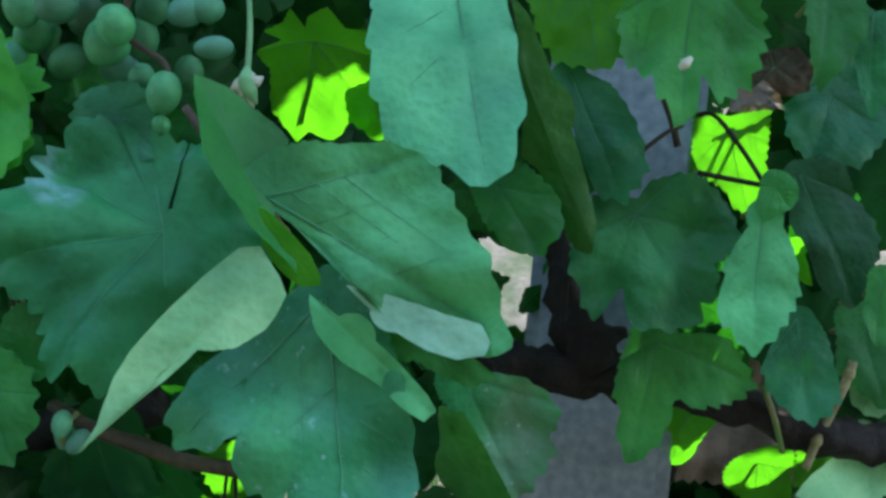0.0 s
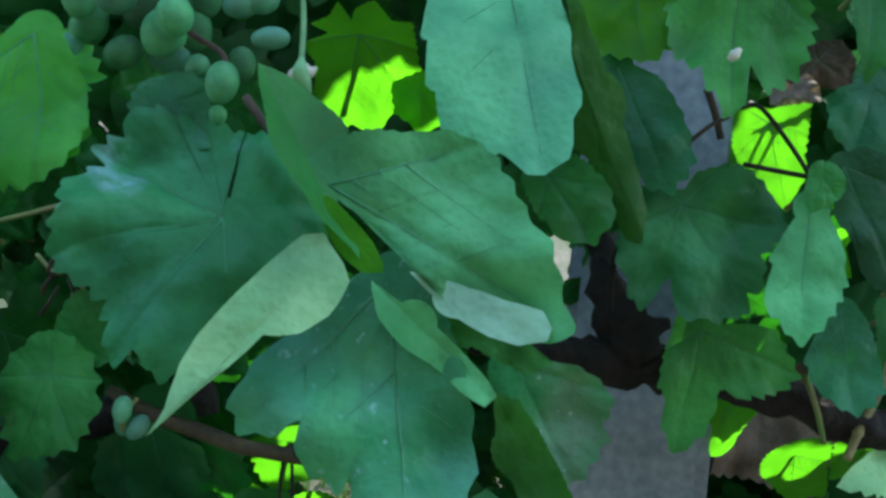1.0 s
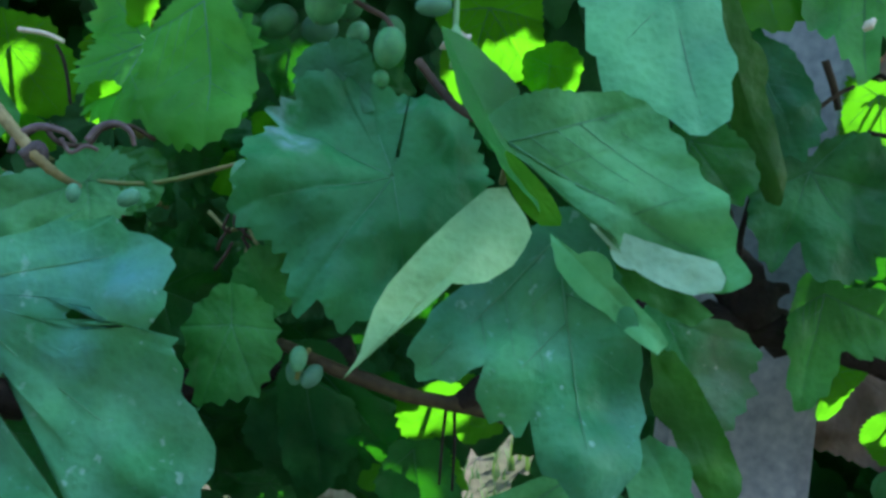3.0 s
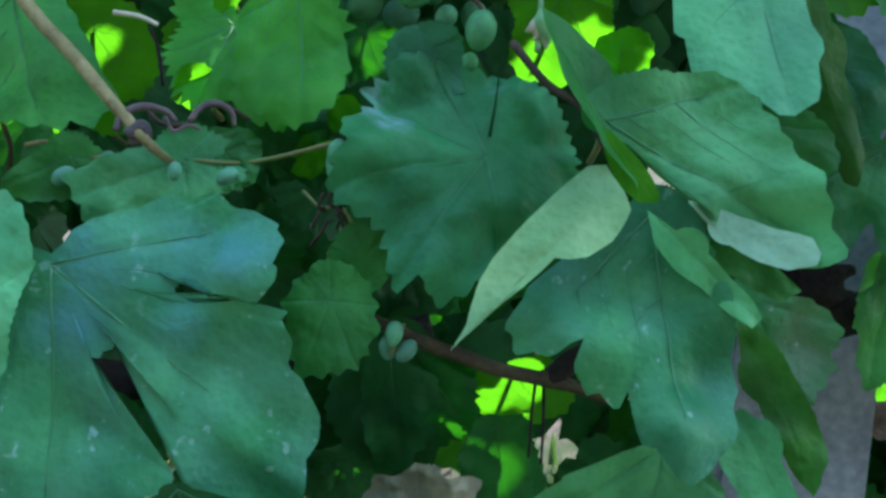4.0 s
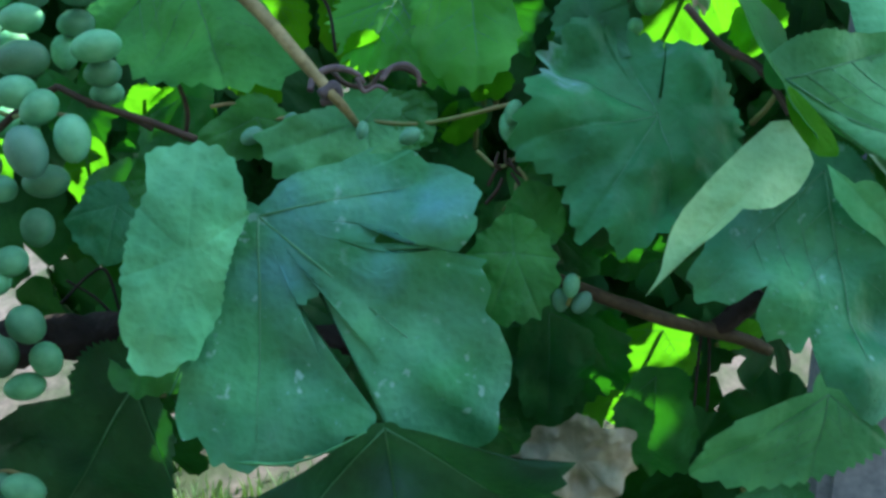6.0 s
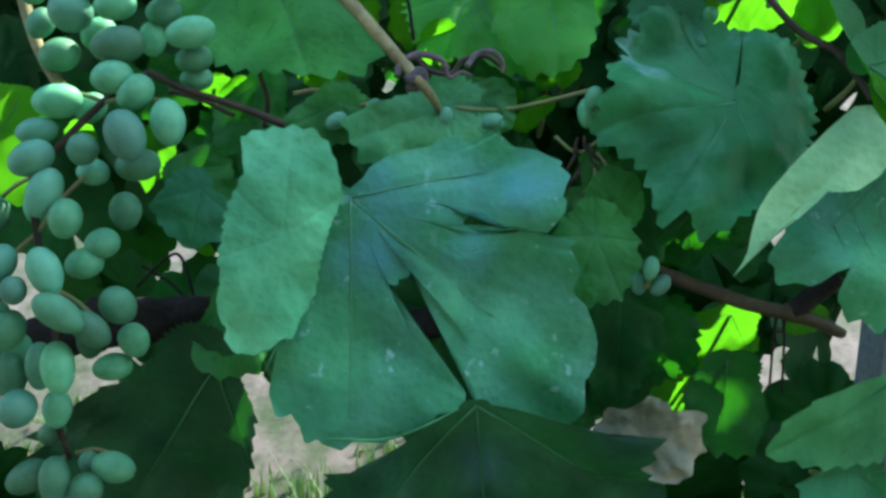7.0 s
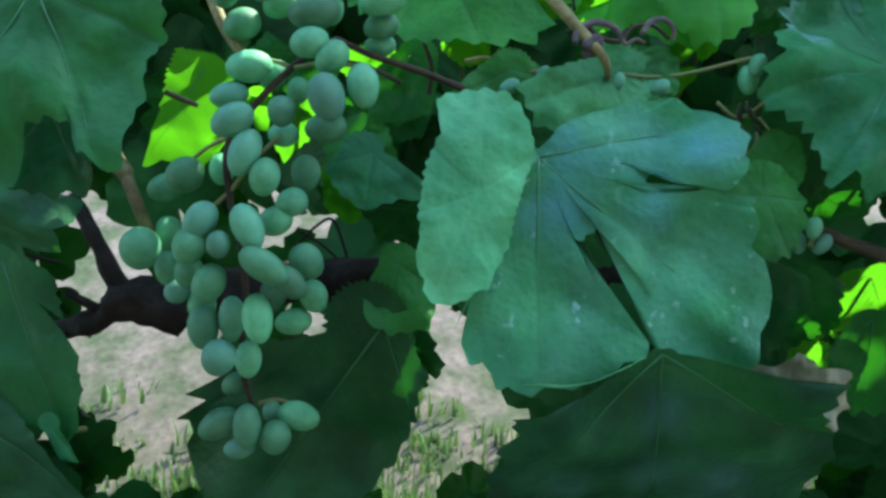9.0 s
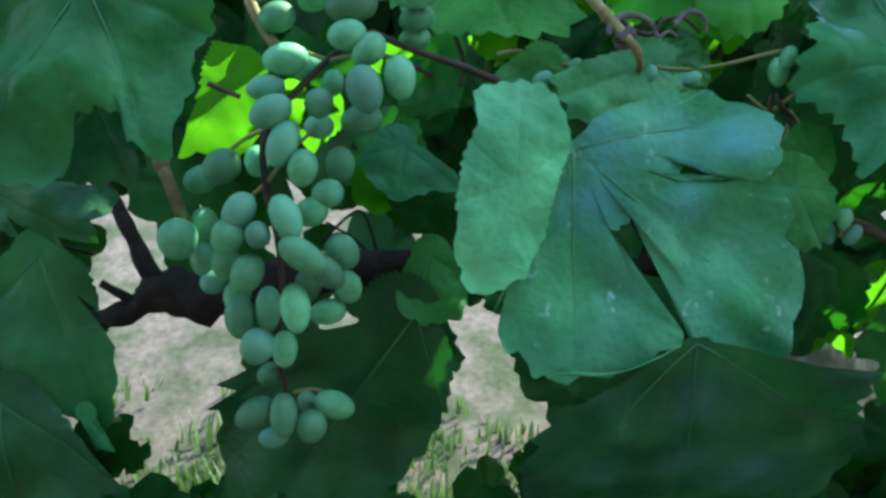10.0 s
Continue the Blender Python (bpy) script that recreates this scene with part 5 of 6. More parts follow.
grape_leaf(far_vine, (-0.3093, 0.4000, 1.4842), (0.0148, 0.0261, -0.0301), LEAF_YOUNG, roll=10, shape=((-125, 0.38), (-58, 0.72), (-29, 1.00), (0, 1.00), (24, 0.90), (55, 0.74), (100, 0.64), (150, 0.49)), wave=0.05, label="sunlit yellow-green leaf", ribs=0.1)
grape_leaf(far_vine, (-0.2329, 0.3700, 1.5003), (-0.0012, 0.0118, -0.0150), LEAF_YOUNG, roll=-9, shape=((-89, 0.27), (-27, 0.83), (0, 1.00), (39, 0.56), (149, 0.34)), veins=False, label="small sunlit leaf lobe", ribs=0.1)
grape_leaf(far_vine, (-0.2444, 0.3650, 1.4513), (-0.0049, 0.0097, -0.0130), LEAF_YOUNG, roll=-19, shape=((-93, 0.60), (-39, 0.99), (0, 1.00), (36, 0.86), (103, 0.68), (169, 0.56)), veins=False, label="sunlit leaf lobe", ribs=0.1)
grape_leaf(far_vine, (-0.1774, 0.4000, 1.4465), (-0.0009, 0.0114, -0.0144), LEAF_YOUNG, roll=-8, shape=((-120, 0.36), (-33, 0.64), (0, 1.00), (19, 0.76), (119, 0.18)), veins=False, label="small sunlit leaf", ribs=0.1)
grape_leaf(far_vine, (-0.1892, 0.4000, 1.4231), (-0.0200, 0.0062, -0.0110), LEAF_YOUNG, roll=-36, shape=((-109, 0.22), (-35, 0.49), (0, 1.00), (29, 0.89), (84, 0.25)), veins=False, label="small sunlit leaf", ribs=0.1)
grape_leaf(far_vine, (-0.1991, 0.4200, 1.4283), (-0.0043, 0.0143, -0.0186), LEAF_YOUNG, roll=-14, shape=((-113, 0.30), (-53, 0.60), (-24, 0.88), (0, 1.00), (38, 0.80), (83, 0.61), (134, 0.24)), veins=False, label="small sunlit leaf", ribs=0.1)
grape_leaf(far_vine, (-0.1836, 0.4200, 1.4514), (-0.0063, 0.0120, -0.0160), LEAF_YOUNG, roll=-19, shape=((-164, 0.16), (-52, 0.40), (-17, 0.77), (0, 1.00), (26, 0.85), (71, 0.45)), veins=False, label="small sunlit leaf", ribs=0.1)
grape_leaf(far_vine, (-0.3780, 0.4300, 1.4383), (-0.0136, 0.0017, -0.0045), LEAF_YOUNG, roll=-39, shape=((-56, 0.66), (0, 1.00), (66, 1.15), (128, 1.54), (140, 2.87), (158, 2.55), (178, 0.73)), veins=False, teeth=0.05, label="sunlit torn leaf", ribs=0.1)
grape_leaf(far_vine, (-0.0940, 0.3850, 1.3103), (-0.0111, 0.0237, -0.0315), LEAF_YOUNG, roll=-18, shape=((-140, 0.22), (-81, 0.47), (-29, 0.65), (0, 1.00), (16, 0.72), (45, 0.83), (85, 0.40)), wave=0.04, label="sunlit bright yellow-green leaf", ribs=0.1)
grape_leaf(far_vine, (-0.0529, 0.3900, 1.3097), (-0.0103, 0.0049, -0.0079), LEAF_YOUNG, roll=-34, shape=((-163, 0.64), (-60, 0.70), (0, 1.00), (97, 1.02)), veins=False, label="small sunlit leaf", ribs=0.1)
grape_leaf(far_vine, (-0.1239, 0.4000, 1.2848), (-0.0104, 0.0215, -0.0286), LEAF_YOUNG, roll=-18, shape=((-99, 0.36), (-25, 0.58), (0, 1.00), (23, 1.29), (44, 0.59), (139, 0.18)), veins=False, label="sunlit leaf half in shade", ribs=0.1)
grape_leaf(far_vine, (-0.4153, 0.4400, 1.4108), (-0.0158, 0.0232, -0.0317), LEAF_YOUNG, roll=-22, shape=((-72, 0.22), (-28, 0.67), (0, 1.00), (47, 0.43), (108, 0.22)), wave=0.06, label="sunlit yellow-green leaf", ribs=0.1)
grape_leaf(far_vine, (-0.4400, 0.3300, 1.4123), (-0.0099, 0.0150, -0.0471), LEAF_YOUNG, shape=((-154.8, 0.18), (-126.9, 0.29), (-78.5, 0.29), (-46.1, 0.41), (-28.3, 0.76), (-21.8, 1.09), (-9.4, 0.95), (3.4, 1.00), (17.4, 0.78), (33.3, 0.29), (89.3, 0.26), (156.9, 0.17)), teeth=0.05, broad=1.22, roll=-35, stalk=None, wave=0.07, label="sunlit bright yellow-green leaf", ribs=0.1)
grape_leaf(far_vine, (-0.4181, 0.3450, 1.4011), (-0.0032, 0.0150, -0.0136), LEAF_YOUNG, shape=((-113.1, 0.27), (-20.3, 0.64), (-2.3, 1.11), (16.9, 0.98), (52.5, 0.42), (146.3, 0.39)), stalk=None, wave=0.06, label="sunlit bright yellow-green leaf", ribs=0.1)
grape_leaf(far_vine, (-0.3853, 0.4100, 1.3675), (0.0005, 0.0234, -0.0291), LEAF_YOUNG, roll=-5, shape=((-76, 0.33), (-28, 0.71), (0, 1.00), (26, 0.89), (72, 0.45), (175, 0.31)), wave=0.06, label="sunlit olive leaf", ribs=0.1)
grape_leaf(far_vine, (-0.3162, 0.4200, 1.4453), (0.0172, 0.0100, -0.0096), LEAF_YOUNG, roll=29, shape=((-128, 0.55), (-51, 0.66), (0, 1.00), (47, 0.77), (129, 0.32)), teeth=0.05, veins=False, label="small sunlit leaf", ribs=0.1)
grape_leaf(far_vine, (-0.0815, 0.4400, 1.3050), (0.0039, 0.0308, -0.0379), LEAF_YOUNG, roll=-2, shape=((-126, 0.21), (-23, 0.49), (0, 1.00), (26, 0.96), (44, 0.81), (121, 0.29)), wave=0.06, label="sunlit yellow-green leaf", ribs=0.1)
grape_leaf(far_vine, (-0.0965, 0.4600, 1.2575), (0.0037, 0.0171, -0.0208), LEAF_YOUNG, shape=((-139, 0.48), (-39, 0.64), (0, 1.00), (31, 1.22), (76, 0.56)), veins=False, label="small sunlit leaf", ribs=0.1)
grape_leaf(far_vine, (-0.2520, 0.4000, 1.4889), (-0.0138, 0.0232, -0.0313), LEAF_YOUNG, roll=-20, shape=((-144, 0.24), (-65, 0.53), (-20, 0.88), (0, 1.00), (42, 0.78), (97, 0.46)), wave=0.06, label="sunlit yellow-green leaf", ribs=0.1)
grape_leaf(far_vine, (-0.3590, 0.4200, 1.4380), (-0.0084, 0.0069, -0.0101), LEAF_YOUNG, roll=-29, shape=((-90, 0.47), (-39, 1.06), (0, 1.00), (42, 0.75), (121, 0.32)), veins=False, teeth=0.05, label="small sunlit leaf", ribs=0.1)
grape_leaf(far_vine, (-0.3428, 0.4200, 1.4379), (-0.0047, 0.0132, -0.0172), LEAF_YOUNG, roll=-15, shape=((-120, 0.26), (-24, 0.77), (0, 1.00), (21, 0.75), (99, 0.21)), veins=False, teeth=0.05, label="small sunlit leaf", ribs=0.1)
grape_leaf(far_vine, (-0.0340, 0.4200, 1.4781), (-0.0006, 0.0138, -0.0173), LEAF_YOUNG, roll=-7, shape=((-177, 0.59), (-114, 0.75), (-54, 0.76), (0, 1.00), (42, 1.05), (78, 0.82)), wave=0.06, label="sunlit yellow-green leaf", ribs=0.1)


# ---- grapes ----
BERRY = berry_mesh()
BERRY.materials.append(GRAPE)
BERRY_GREEN_SHADED = berry_mesh()
BERRY_GREEN_SHADED.materials.append(GRAPE_GREEN_SHADED)
bunch = thing("grape_bunch", "long hanging bunch of dusty green oval grapes", "grapes", "bunches of the grapevine")
berry(bunch, (-0.4143, 0.3150, 1.4103), 85, -5, long=0.0111, wide=0.0078)
berry(bunch, (-0.4237, 0.3150, 1.3970), 80, 1, long=0.0095, wide=0.0061)
berry(bunch, (-0.4174, 0.2980, 1.3829), 65, 8, long=0.0106, wide=0.0074)
berry(bunch, (-0.3951, 0.2980, 1.3867), 0, -8, long=0.0071, wide=0.0065)
berry(bunch, (-0.3982, 0.3150, 1.3786), 90, -7, long=0.0071, wide=0.0060)
berry(bunch, (-0.4118, 0.2980, 1.3684), 22, -4, long=0.0113, wide=0.0071)
berry(bunch, (-0.4027, 0.2980, 1.3574), 10, 7, long=0.0088, wide=0.0070)
berry(bunch, (-0.3826, 0.2980, 1.4174), 80, 0, long=0.0090, wide=0.0071)
berry(bunch, (-0.3726, 0.2980, 1.4108), 45, -5, long=0.0087, wide=0.0068)
berry(bunch, (-0.3736, 0.2900, 1.3916), -15, 8, long=0.0110, wide=0.0082)
berry(bunch, (-0.3586, 0.2980, 1.3981), -8, -5, long=0.0104, wide=0.0073)
berry(bunch, (-0.3781, 0.3150, 1.3818), 80, -8, long=0.0100, wide=0.0073)
berry(bunch, (-0.3950, 0.3330, 1.4022), 20, 0, long=0.0069, wide=0.0057)
berry(bunch, (-0.3910, 0.3330, 1.3621), 0, 5, long=0.0090, wide=0.0073)
berry(bunch, (-0.4447, 0.3150, 1.3596), 60, 0, long=0.0095, wide=0.0084)
berry(bunch, (-0.4606, 0.3330, 1.3548), 70, -7, long=0.0088, wide=0.0070)
berry(bunch, (-0.4318, 0.2980, 1.3379), 35, -5, long=0.0095, wide=0.0071)
berry(bunch, (-0.4370, 0.2980, 1.3261), 10, -3, long=0.0085, wide=0.0074)
berry(bunch, (-0.4586, 0.3330, 1.3318), 0, 8, long=0.0093, wide=0.0070)
berry(bunch, (-0.4217, 0.2920, 1.3271), 0, 8, long=0.0062, wide=0.0054)
berry(bunch, (-0.4093, 0.2940, 1.3350), -25, -5, long=0.0111, wide=0.0070)
berry(bunch, (-0.4021, 0.3150, 1.3381), 70, -5, long=0.0087, wide=0.0070)
berry(bunch, (-0.3941, 0.3150, 1.3469), 70, -8, long=0.0078, wide=0.0068)
berry(bunch, (-0.4006, 0.2880, 1.3180), -58, 0, long=0.0121, wide=0.0068)
berry(bunch, (-0.3916, 0.2980, 1.3104), -48, 7, long=0.0098, wide=0.0065)
berry(bunch, (-0.3870, 0.3150, 1.3194), -40, -3, long=0.0091, wide=0.0078)
berry(bunch, (-0.3870, 0.3330, 1.3019), -20, 7, long=0.0084, wide=0.0070)
berry(bunch, (-0.4279, 0.2980, 1.3095), 25, -4, long=0.0097, wide=0.0074)
berry(bunch, (-0.4586, 0.3330, 1.3155), 0, 0, long=0.0093, wide=0.0070)
berry(bunch, (-0.4541, 0.3330, 1.3043), 60, -8, long=0.0070, wide=0.0064)
berry(bunch, (-0.4425, 0.3150, 1.3138), 0, 7, long=0.0083, wide=0.0069)
berry(bunch, (-0.4222, 0.3150, 1.2922), 2, 6, long=0.0110, wide=0.0063)
berry(bunch, (-0.4057, 0.2980, 1.2940), -8, -6, long=0.0115, wide=0.0070)
berry(bunch, (-0.4357, 0.3150, 1.2881), 0, 4, long=0.0105, wide=0.0075)
berry(bunch, (-0.4232, 0.2980, 1.2764), 20, -2, long=0.0085, wide=0.0079)
berry(bunch, (-0.4144, 0.3150, 1.2732), 0, -2, long=0.0088, wide=0.0063)
berry(bunch, (-0.3970, 0.3330, 1.2895), 80, -8, long=0.0093, wide=0.0065)
berry(bunch, (-0.4257, 0.3330, 1.2584), 60, 7, long=0.0069, wide=0.0058)
berry(bunch, (-0.4291, 0.3180, 1.2419), 60, 6, long=0.0110, wide=0.0073)
berry(bunch, (-0.4142, 0.3120, 1.2422), 0, -1, long=0.0108, wide=0.0066)
berry(bunch, (-0.4018, 0.3160, 1.2366), 0, -6, long=0.0081, wide=0.0075)
berry(bunch, (-0.3918, 0.3220, 1.2455), -75, 0, long=0.0101, wide=0.0070)
berry(bunch, (-0.4068, 0.3300, 1.2457), 0, -6, long=0.0052, wide=0.0046)
berry(bunch, (-0.4256, 0.3400, 1.2253), 80, -2, long=0.0078, wide=0.0054)
berry(bunch, (-0.4658, 0.3150, 1.3250), 0, -8, long=0.0102, wide=0.0096)
berry(bunch, (-0.4071, 0.3330, 1.4100), 40, -5, long=0.0081, wide=0.0064)
berry(bunch, (-0.4422, 0.3330, 1.2968), 0, -6, long=0.0087, wide=0.0069)
berry(bunch, (-0.4069, 0.3330, 1.3026), 10, 6, long=0.0096, wide=0.0068)
berry(bunch, (-0.4324, 0.3330, 1.3640), 0, -5, long=0.0081, wide=0.0063)
berry(bunch, (-0.3810, 0.3000, 1.4315), 85, 7, long=0.0122, wide=0.0080)
berry(bunch, (-0.3506, 0.3020, 1.4372), 80, 6, long=0.0112, wide=0.0068)
berry(bunch, (-0.3521, 0.3120, 1.4281), 80, 8, long=0.0085, wide=0.0061)
berry(bunch, (-0.3535, 0.3200, 1.4210), 85, 2, long=0.0076, wide=0.0054)
berry(bunch, (-0.3864, 0.3100, 1.4513), 85, 6, long=0.0099, wide=0.0066)
berry(bunch, (-0.4084, 0.3150, 1.4498), 0, -5, long=0.0088, wide=0.0097)
berry(bunch, (-0.4295, 0.3300, 1.4490), 30, -8, long=0.0078, wide=0.0060)
berry(bunch, (-0.4232, 0.3350, 1.4354), 70, -5, long=0.0096, wide=0.0078)
berry(bunch, (-0.4045, 0.3350, 1.4454), 60, 4, long=0.0088, wide=0.0071)
berry(bunch, (-0.3791, 0.3350, 1.4426), 0, 0, long=0.0081, wide=0.0063)
berry(bunch, (-0.3719, 0.3300, 1.4544), 80, 2, long=0.0086, wide=0.0063)
berry(bunch, (-0.4020, 0.3150, 1.4641), 60, -3, long=0.0103, wide=0.0074)
berry(bunch, (-0.3797, 0.3100, 1.4649), 30, 7, long=0.0100, wide=0.0072)
berry(bunch, (-0.3658, 0.3200, 1.4668), 80, 7, long=0.0101, wide=0.0073)
berry(bunch, (-0.4327, 0.3300, 1.4678), 10, -7, long=0.0103, wide=0.0079)
stem("bunch_stem", ((-0.3730, 0.3150, 1.4230), (-0.3949, 0.3180, 1.4104), (-0.4221, 0.3140, 1.3779), (-0.4239, 0.3160, 1.3514), (-0.4180, 0.3140, 1.3274), (-0.4162, 0.3180, 1.3005), (-0.4204, 0.3240, 1.2728), (-0.4167, 0.3320, 1.2466)), (0.0016, 0.0018, 0.0016, 0.0013), CANE_BROWN, bunch, "thin dark bunch stem")
stem("bunch_stem", ((-0.4221, 0.3140, 1.3779), (-0.4353, 0.3180, 1.3725), (-0.4488, 0.3220, 1.3626)), (0.0011, 0.0009), STALK, bunch, "thin side stalk")
stem("bunch_stem", ((-0.4239, 0.3160, 1.3514), (-0.4111, 0.3130, 1.3666), (-0.3986, 0.3100, 1.3773)), (0.0011, 0.0009), STALK, bunch, "thin side stalk")
stem("bunch_stem", ((-0.4239, 0.3160, 1.3514), (-0.4331, 0.3150, 1.3428), (-0.4422, 0.3140, 1.3299)), (0.0011, 0.0009), STALK, bunch, "thin side stalk")
stem("bunch_stem", ((-0.4180, 0.3140, 1.3274), (-0.4050, 0.3095, 1.3229), (-0.3922, 0.3050, 1.3145)), (0.0011, 0.0009), STALK, bunch, "thin side stalk")
stem("bunch_stem", ((-0.4139, 0.3320, 1.2494), (-0.4041, 0.3320, 1.2511), (-0.3943, 0.3320, 1.2482)), (0.0011, 0.0009), STALK, bunch, "thin side stalk")
stem("bunch_stem", ((-0.4167, 0.3320, 1.2480), (-0.4221, 0.3310, 1.2462), (-0.4274, 0.3300, 1.2399)), (0.0011, 0.0009), STALK, bunch, "thin side stalk")
stem("bunch_stem", ((-0.3949, 0.3180, 1.4104), (-0.3765, 0.3115, 1.4111), (-0.3587, 0.3050, 1.4076)), (0.0011, 0.0009), STALK, bunch, "thin side stalk")
stem("bunch_stem", ((-0.3949, 0.3180, 1.4104), (-0.4056, 0.3180, 1.4140), (-0.4164, 0.3180, 1.4132)), (0.0011, 0.0009), STALK, bunch, "thin side stalk")
bunch = thing("grape_bunch", "shaded bunch of green grapes among leaves", "grapes", "bunches of the grapevine")
berry(bunch, (-0.1314, 0.3350, 1.4943), 0, 7, long=0.0086, wide=0.0076, skin=BERRY_GREEN_SHADED)
berry(bunch, (-0.1553, 0.3350, 1.5030), 60, -8, long=0.0088, wide=0.0078, skin=BERRY_GREEN_SHADED)
berry(bunch, (-0.0934, 0.3400, 1.4862), 85, -5, long=0.0081, wide=0.0047, skin=BERRY_GREEN_SHADED)
berry(bunch, (-0.1122, 0.3350, 1.4668), 12, -3, long=0.0090, wide=0.0068, skin=BERRY_GREEN_SHADED)
berry(bunch, (-0.1274, 0.3520, 1.4774), 40, -8, long=0.0057, wide=0.0049, skin=BERRY_GREEN_SHADED)
berry(bunch, (-0.1167, 0.3450, 1.4554), 0, 8, long=0.0042, wide=0.0037, skin=BERRY_GREEN_SHADED)
berry(bunch, (-0.1417, 0.3520, 1.4919), 20, -8, long=0.0111, wide=0.0095, skin=BERRY_GREEN_SHADED)
berry(bunch, (-0.1577, 0.3700, 1.5081), 40, 4, long=0.0096, wide=0.0079, skin=BERRY_GREEN_SHADED)
berry(bunch, (-0.1339, 0.3700, 1.4978), 0, -7, long=0.0099, wide=0.0077, skin=BERRY_GREEN_SHADED)
berry(bunch, (-0.1817, 0.3700, 1.5007), 30, -1, long=0.0104, wide=0.0081, skin=BERRY_GREEN_SHADED)
berry(bunch, (-0.1666, 0.3700, 1.4879), 60, 6, long=0.0096, wide=0.0073, skin=BERRY_GREEN_SHADED)
berry(bunch, (-0.1498, 0.3850, 1.4887), 80, -2, long=0.0092, wide=0.0075, skin=BERRY_GREEN_SHADED)
berry(bunch, (-0.1892, 0.3700, 1.4881), 10, -5, long=0.0098, wide=0.0075, skin=BERRY_GREEN_SHADED)
berry(bunch, (-0.1081, 0.3520, 1.5049), 70, 0, long=0.0088, wide=0.0065, skin=BERRY_GREEN_SHADED)
berry(bunch, (-0.1288, 0.3700, 1.5116), 20, -3, long=0.0088, wide=0.0072, skin=BERRY_GREEN_SHADED)
berry(bunch, (-0.1141, 0.3750, 1.4836), 0, -7, long=0.0082, wide=0.0065, skin=BERRY_GREEN_SHADED)
berry(bunch, (-0.1392, 0.3520, 1.5171), 30, 3, long=0.0097, wide=0.0075, skin=BERRY_GREEN_SHADED)
berry(bunch, (-0.1584, 0.3520, 1.5197), 70, 7, long=0.0099, wide=0.0077, skin=BERRY_GREEN_SHADED)
berry(bunch, (-0.1201, 0.3520, 1.5194), 0, -8, long=0.0095, wide=0.0074, skin=BERRY_GREEN_SHADED)
berry(bunch, (-0.1776, 0.3520, 1.5078), 0, -3, long=0.0100, wide=0.0078, skin=BERRY_GREEN_SHADED)
berry(bunch, (-0.0998, 0.3520, 1.5060), 80, -8, long=0.0078, wide=0.0062, skin=BERRY_GREEN_SHADED)
stem("bunch_stem", ((-0.1316, 0.3450, 1.5454), (-0.1294, 0.3450, 1.5171), (-0.1307, 0.3450, 1.4936), (-0.1138, 0.3400, 1.4805), (-0.1099, 0.3350, 1.4702)), (0.0018, 0.0015, 0.0009), CANE_BROWN, bunch, "thin bunch stem")
bunch = thing("grape_bunch", "few small green grapes between leaves", "grapes", "bunches of the grapevine")
berry(bunch, (-0.2920, 0.3300, 1.4033), 60, long=0.0055, wide=0.0038)
berry(bunch, (-0.2207, 0.3280, 1.4028), 60, long=0.0051, wide=0.0035)
berry(bunch, (-0.1742, 0.3300, 1.4133), 20, long=0.0060, wide=0.0041)
berry(bunch, (-0.1753, 0.3400, 1.4085), 0, long=0.0074, wide=0.0050)
berry(bunch, (-0.2412, 0.3220, 1.4045), 10, long=0.0041, wide=0.0028)
berry(bunch, (-0.2756, 0.3350, 1.4106), 40, long=0.0046, wide=0.0032)
stem("bunch_stem", ((-0.2916, 0.3360, 1.4108), (-0.2599, 0.3360, 1.4133), (-0.2177, 0.3380, 1.4096), (-0.1743, 0.3380, 1.4187)), (0.001, 0.001), STALK, bunch, "thin stem")
bunch = thing("grape_bunch", "small green grapes at the brown cane", "grapes", "bunches of the grapevine")
berry(bunch, (-0.1491, 0.3250, 1.3360), 10, long=0.0055, wide=0.0038)
berry(bunch, (-0.1441, 0.3280, 1.3284), 40, long=0.0057, wide=0.0039)
berry(bunch, (-0.1525, 0.3350, 1.3290), 0, long=0.0055, wide=0.0038)
berry(bunch, (-0.3605, 0.3700, 1.2817), 10, long=0.0074, wide=0.0050)
stem("bunch_stem", ((-0.1452, 0.3300, 1.3394), (-0.1479, 0.3250, 1.3348), (-0.1503, 0.3280, 1.3272)), (0.001, 0.001), STALK, bunch, "thin stem")
stem("trunk", ((-1.05, 0.74, -0.05), (-1.02, 0.72, 0.35), (-1.07, 0.75, 0.7), (-1.03, 0.73, 1.04)), (0.026, 0.02, 0.017, 0.012), OLD_WOOD, far_vine, "dark vine trunk rising from the ground", rough=0.6, sides=12)
stem("trunk", ((-0.20, 0.74, -0.05), (-0.17, 0.72, 0.35), (-0.22, 0.75, 0.7), (-0.18, 0.73, 1.04)), (0.026, 0.02, 0.017, 0.012), OLD_WOOD, far_vine, "dark vine trunk rising from the ground", rough=0.6, sides=12)
stem("trunk", ((0.55, 0.74, -0.05), (0.58, 0.72, 0.35), (0.53, 0.75, 0.7), (0.57, 0.73, 1.04)), (0.026, 0.02, 0.017, 0.012), OLD_WOOD, far_vine, "dark vine trunk rising from the ground", rough=0.6, sides=12)


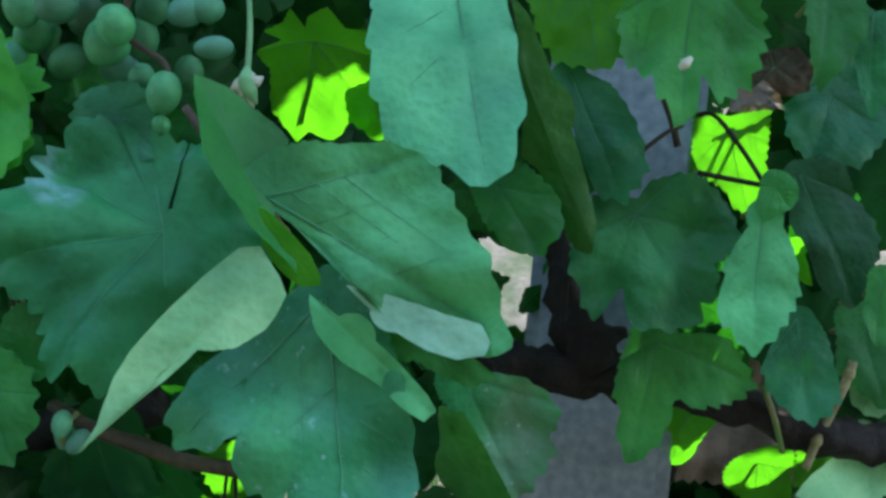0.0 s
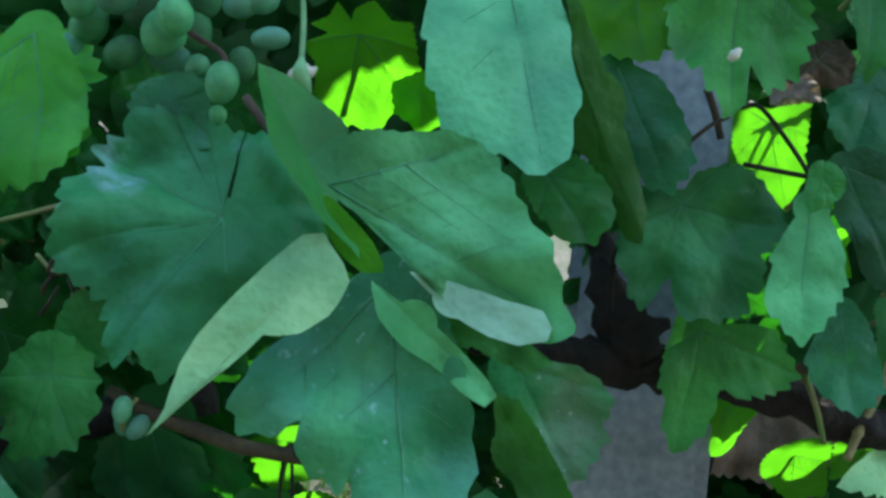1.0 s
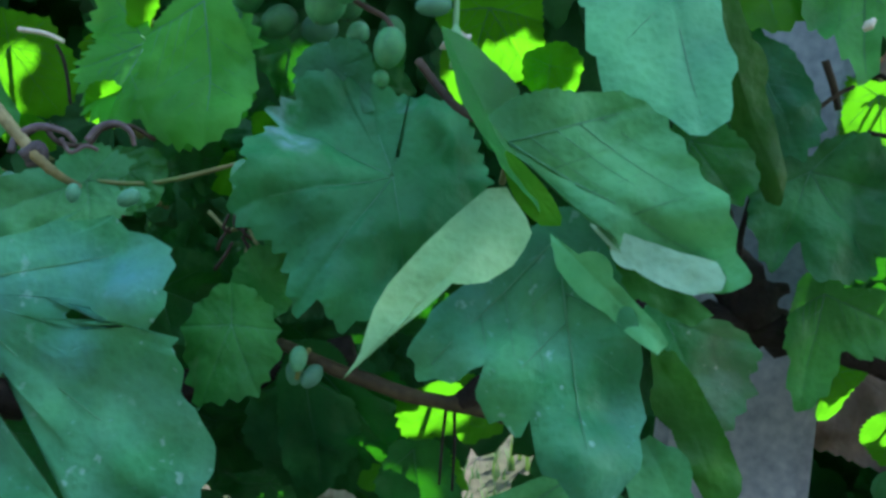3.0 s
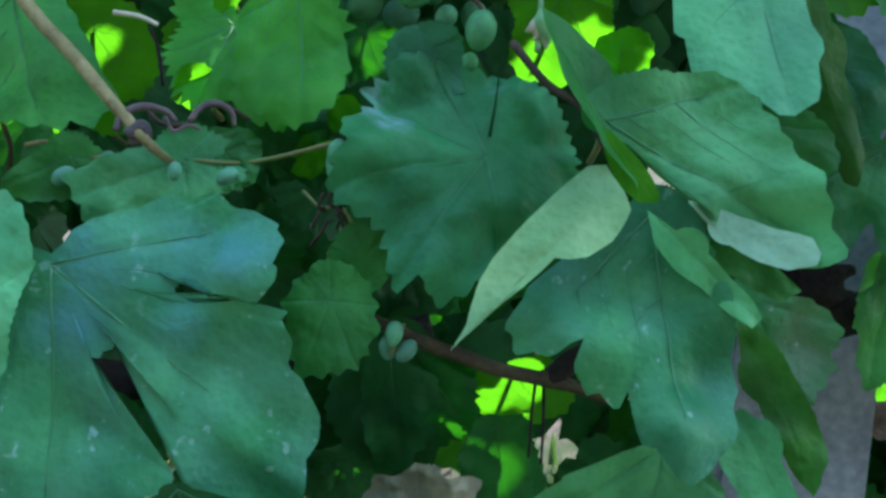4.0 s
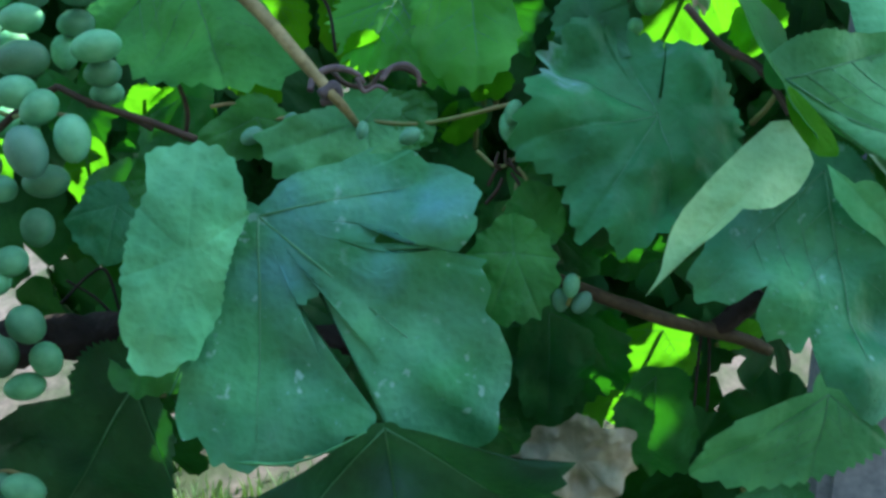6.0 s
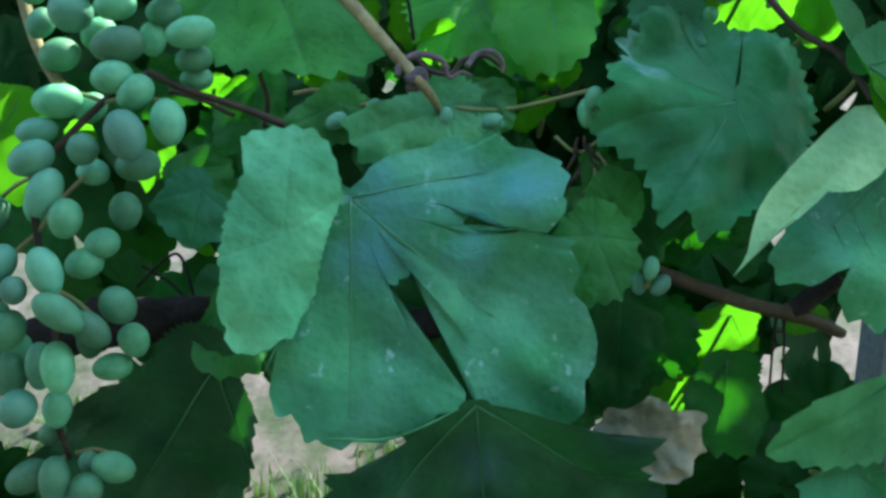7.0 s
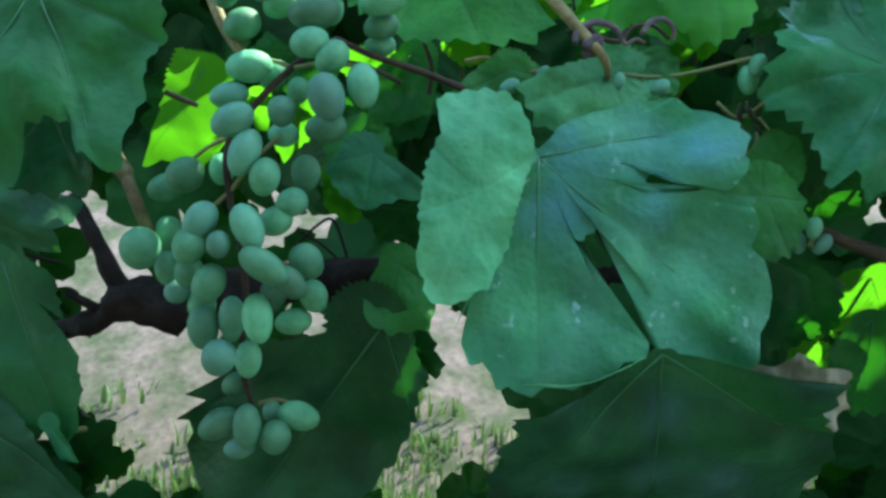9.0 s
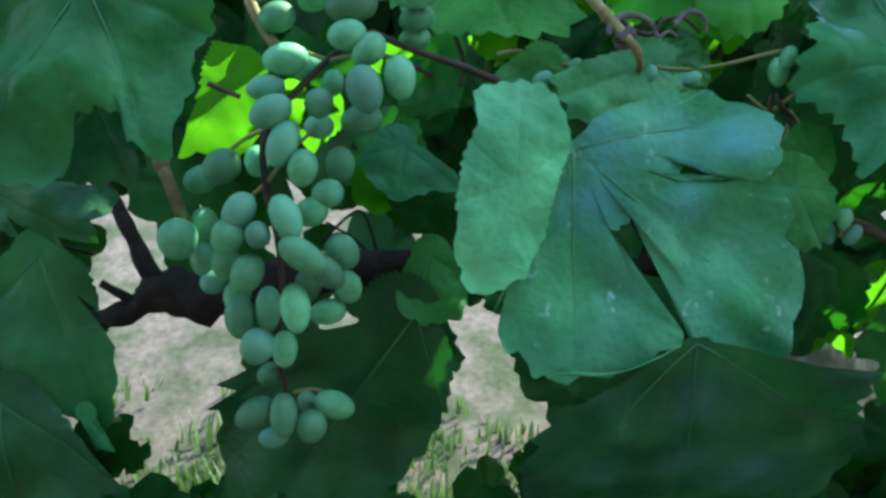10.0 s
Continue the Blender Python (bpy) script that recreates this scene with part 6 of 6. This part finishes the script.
# ---- foliage beyond and an added roof above ----
def scattered_leaves(name, spots, mat, label, seed, tilt=(1.5, 2.3)):
    """Many small rough leaves in one mesh, at given places and sizes."""
    rng = random.Random(seed)
    bm = bmesh.new()
    for p, size in spots:
        m = Matrix.Translation(p) @ Euler((rng.uniform(*tilt), rng.uniform(-0.6, 0.6), rng.uniform(-1.1, 1.1))).to_matrix().to_4x4()
        rim = []
        n = 40
        for i in range(n):
            a = 2 * math.pi * i / n
            r = size * (0.74 + 0.2 * abs(math.cos(2.5 * a)) + 0.06 * (i % 4) / 3) * (0.4 if i == n // 2 else 1)
            rim.append(bm.verts.new(m @ Vector((math.sin(a) * r, math.cos(a) * r, -0.8 * r * r / size * rng.uniform(0.1, 0.4)))))
        mid = bm.verts.new(m @ Vector((0, 0, 0)))
        for i in range(n):
            bm.faces.new((mid, rim[i], rim[(i + 1) % n]))
    return mesh_object(name, bm, mat, None, label)


def gap(x, z, size):
    """Whether one looks through the back row of leaves here."""
    holes = ((-0.664, 1.347, 0.04, 0.042), (-0.712, 1.281, 0.035, 0.029), (-0.648, 1.175, 0.074, 0.079), (-0.615, 1.19, 0.067, 0.059), (-0.631, 1.355, 0.043, 0.048), (-0.68, 1.285, 0.038, 0.04), (-0.439, 1.334, 0.026, 0.021), (-0.423, 1.271, 0.026, 0.016), (-0.312, 1.15, 0.06, 0.095), (-0.604, 1.115, 0.048, 0.038), (-0.505, 1.329, 0.041, 0.031), (-0.505, 1.257, 0.031, 0.021), (-0.404, 1.16, 0.054, 0.059), (-0.065, 1.177, 0.045, 0.046), (-0.116, 1.172, 0.05, 0.035), (0.008, 1.237, 0.02, 0.02), (0.139, 1.236, 0.062, 0.056), (0.233, 1.24, 0.053, 0.052), (0.193, 1.51, 0.029, 0.043), (0.27, 1.538, 0.029, 0.024), (0.062, 1.359, 0.036, 0.052), (-0.077, 1.608, 0.029, 0.019))
    return any(((x - a) / (w + 0.35 * size)) ** 2 + ((z - b) / (h + 0.35 * size)) ** 2 < 1 for a, b, w, h in holes)


# back row of leaves, its shade put partly into the leaf colour
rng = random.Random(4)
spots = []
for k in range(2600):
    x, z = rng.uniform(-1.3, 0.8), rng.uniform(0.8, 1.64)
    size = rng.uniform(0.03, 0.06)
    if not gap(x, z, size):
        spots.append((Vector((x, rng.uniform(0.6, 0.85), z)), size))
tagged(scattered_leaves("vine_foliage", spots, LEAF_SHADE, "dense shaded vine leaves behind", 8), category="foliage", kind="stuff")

# unseen leaf roof, added to block the sun; gaps aim sun at chosen leaves
SUN_GAPS = ((0.172, 0.582, 0.026), (0.416, 0.608, 0.040), (0.48, 0.61, 0.025), (0.47, 0.66, 0.017), (0.54, 0.7, 0.026), (0.57, 0.69, 0.012), (-0.068, 0.533, 0.017), (0.07, 0.55, 0.014), (0.236, 0.565, 0.016), (-0.14, 0.6, 0.025), (-0.161, 0.476, 0.041), (-0.137, 0.502, 0.012), (0.008, 0.497, 0.014), (-0.123, 0.571, 0.016), (-0.075, 0.53, 0.012), (0.26, 0.64, 0.024), (0.26, 0.66, 0.016), (0.002, 0.54, 0.011), (-0.08, 0.57, 0.013))
rng = random.Random(11)
spots = []
for k in range(5200):
    x, y, size = rng.uniform(-2.6, 2.2), rng.uniform(0.3, 1.3), rng.uniform(0.05, 0.08)
    if all(math.hypot(x - a, y - b) > r + 0.9 * size for a, b, r in SUN_GAPS):
        spots.append((Vector((x, y, 1.95 + rng.uniform(-0.05, 0.05))), size))
for a, b, r in SUN_GAPS:
    for k in range(110):
        turn, far, size = rng.uniform(0, 6.28), rng.uniform(0.02, 0.12), rng.uniform(0.018, 0.03)
        x, y = a + far * math.cos(turn), b + far * math.sin(turn)
        if all(math.hypot(x - c, y - d) > q + 0.75 * size for c, d, q in SUN_GAPS):
            spots.append((Vector((x, y, 1.95 + rng.uniform(-0.02, 0.02))), size))
for k in range(3200):
    spots.append((Vector((rng.uniform(-4, 3.5), rng.uniform(1.25, 2.5), 1.95 + rng.uniform(-0.05, 0.05))), rng.uniform(0.08, 0.13)))
for k in range(1500):
    side = rng.choice((-1, 1))
    spots.append((Vector((-0.2 + side * rng.uniform(2.3, 3.8), rng.uniform(0.3, 1.3), 1.95 + rng.uniform(-0.05, 0.05))), rng.uniform(0.08, 0.13)))
tagged(scattered_leaves("vine_canopy", spots, LEAF_GREEN, "unseen roof of vine leaves added to block the sun", 12, (-0.5, 0.5)), category="foliage", kind="stuff")


def grass_tufts(spots, seed):
    rng = random.Random(seed)
    bm = bmesh.new()
    for x, y, h in spots:
        for k in range(26):
            a, lean, tall = rng.uniform(0, 6.28), rng.uniform(0.05, 0.5), h * rng.uniform(0.5, 1)
            p = Vector((x + rng.uniform(-0.12, 0.12), y + rng.uniform(-0.12, 0.12), rise(y) - 0.03))
            d, s = Vector((math.cos(a), math.sin(a), 0)), Vector((-math.sin(a), math.cos(a), 0)) * 0.011
            pts = [p + d * lean * tall * u * u + Vector((0, 0, tall * u)) for u in (0, 0.4, 0.75, 1)]
            pair = [(bm.verts.new(q - s * (1 - u)), bm.verts.new(q + s * (1 - u))) for q, u in zip(pts, (0, 0.3, 0.6, 0.95))]
            for (a0, b0), (a1, b1) in zip(pair, pair[1:]):
                bm.faces.new((a0, b0, b1, a1))
    return mesh_object("grass", bm, GRASS, None, "loose green grass and weeds on dry soil")


rng = random.Random(21)
tufts = [(rng.uniform(-4, 3), rng.uniform(1.3, 3.1), rng.uniform(0.2, 0.5)) for k in range(120)]
tufts += [(x + rng.uniform(-0.25, 0.25), y + rng.uniform(-0.2, 0.2), rng.uniform(0.45, 0.75)) for x, y in ((-1.25, 2.6), (-0.25, 2.7), (-0.45, 2.9), (0.75, 2.6), (0.3, 2.8)) for k in range(7)]
tufts += [(x + rng.uniform(-0.45, 0.45), y + rng.uniform(-0.15, 0.25), rng.uniform(0.04, 0.12)) for x, y in ((-1.6, 3.45), (-0.2, 3.5), (0.15, 3.45), (0.9, 3.6)) for k in range(11)]
tufts += [(rng.uniform(-2.3, 1.2), rng.choice((3.2, 3.3, 3.42, 3.6, 3.8)) + rng.uniform(-0.05, 0.05), rng.uniform(0.05, 0.17)) for k in range(60)]
tagged(grass_tufts(tufts, 22), category="grass", kind="stuff")
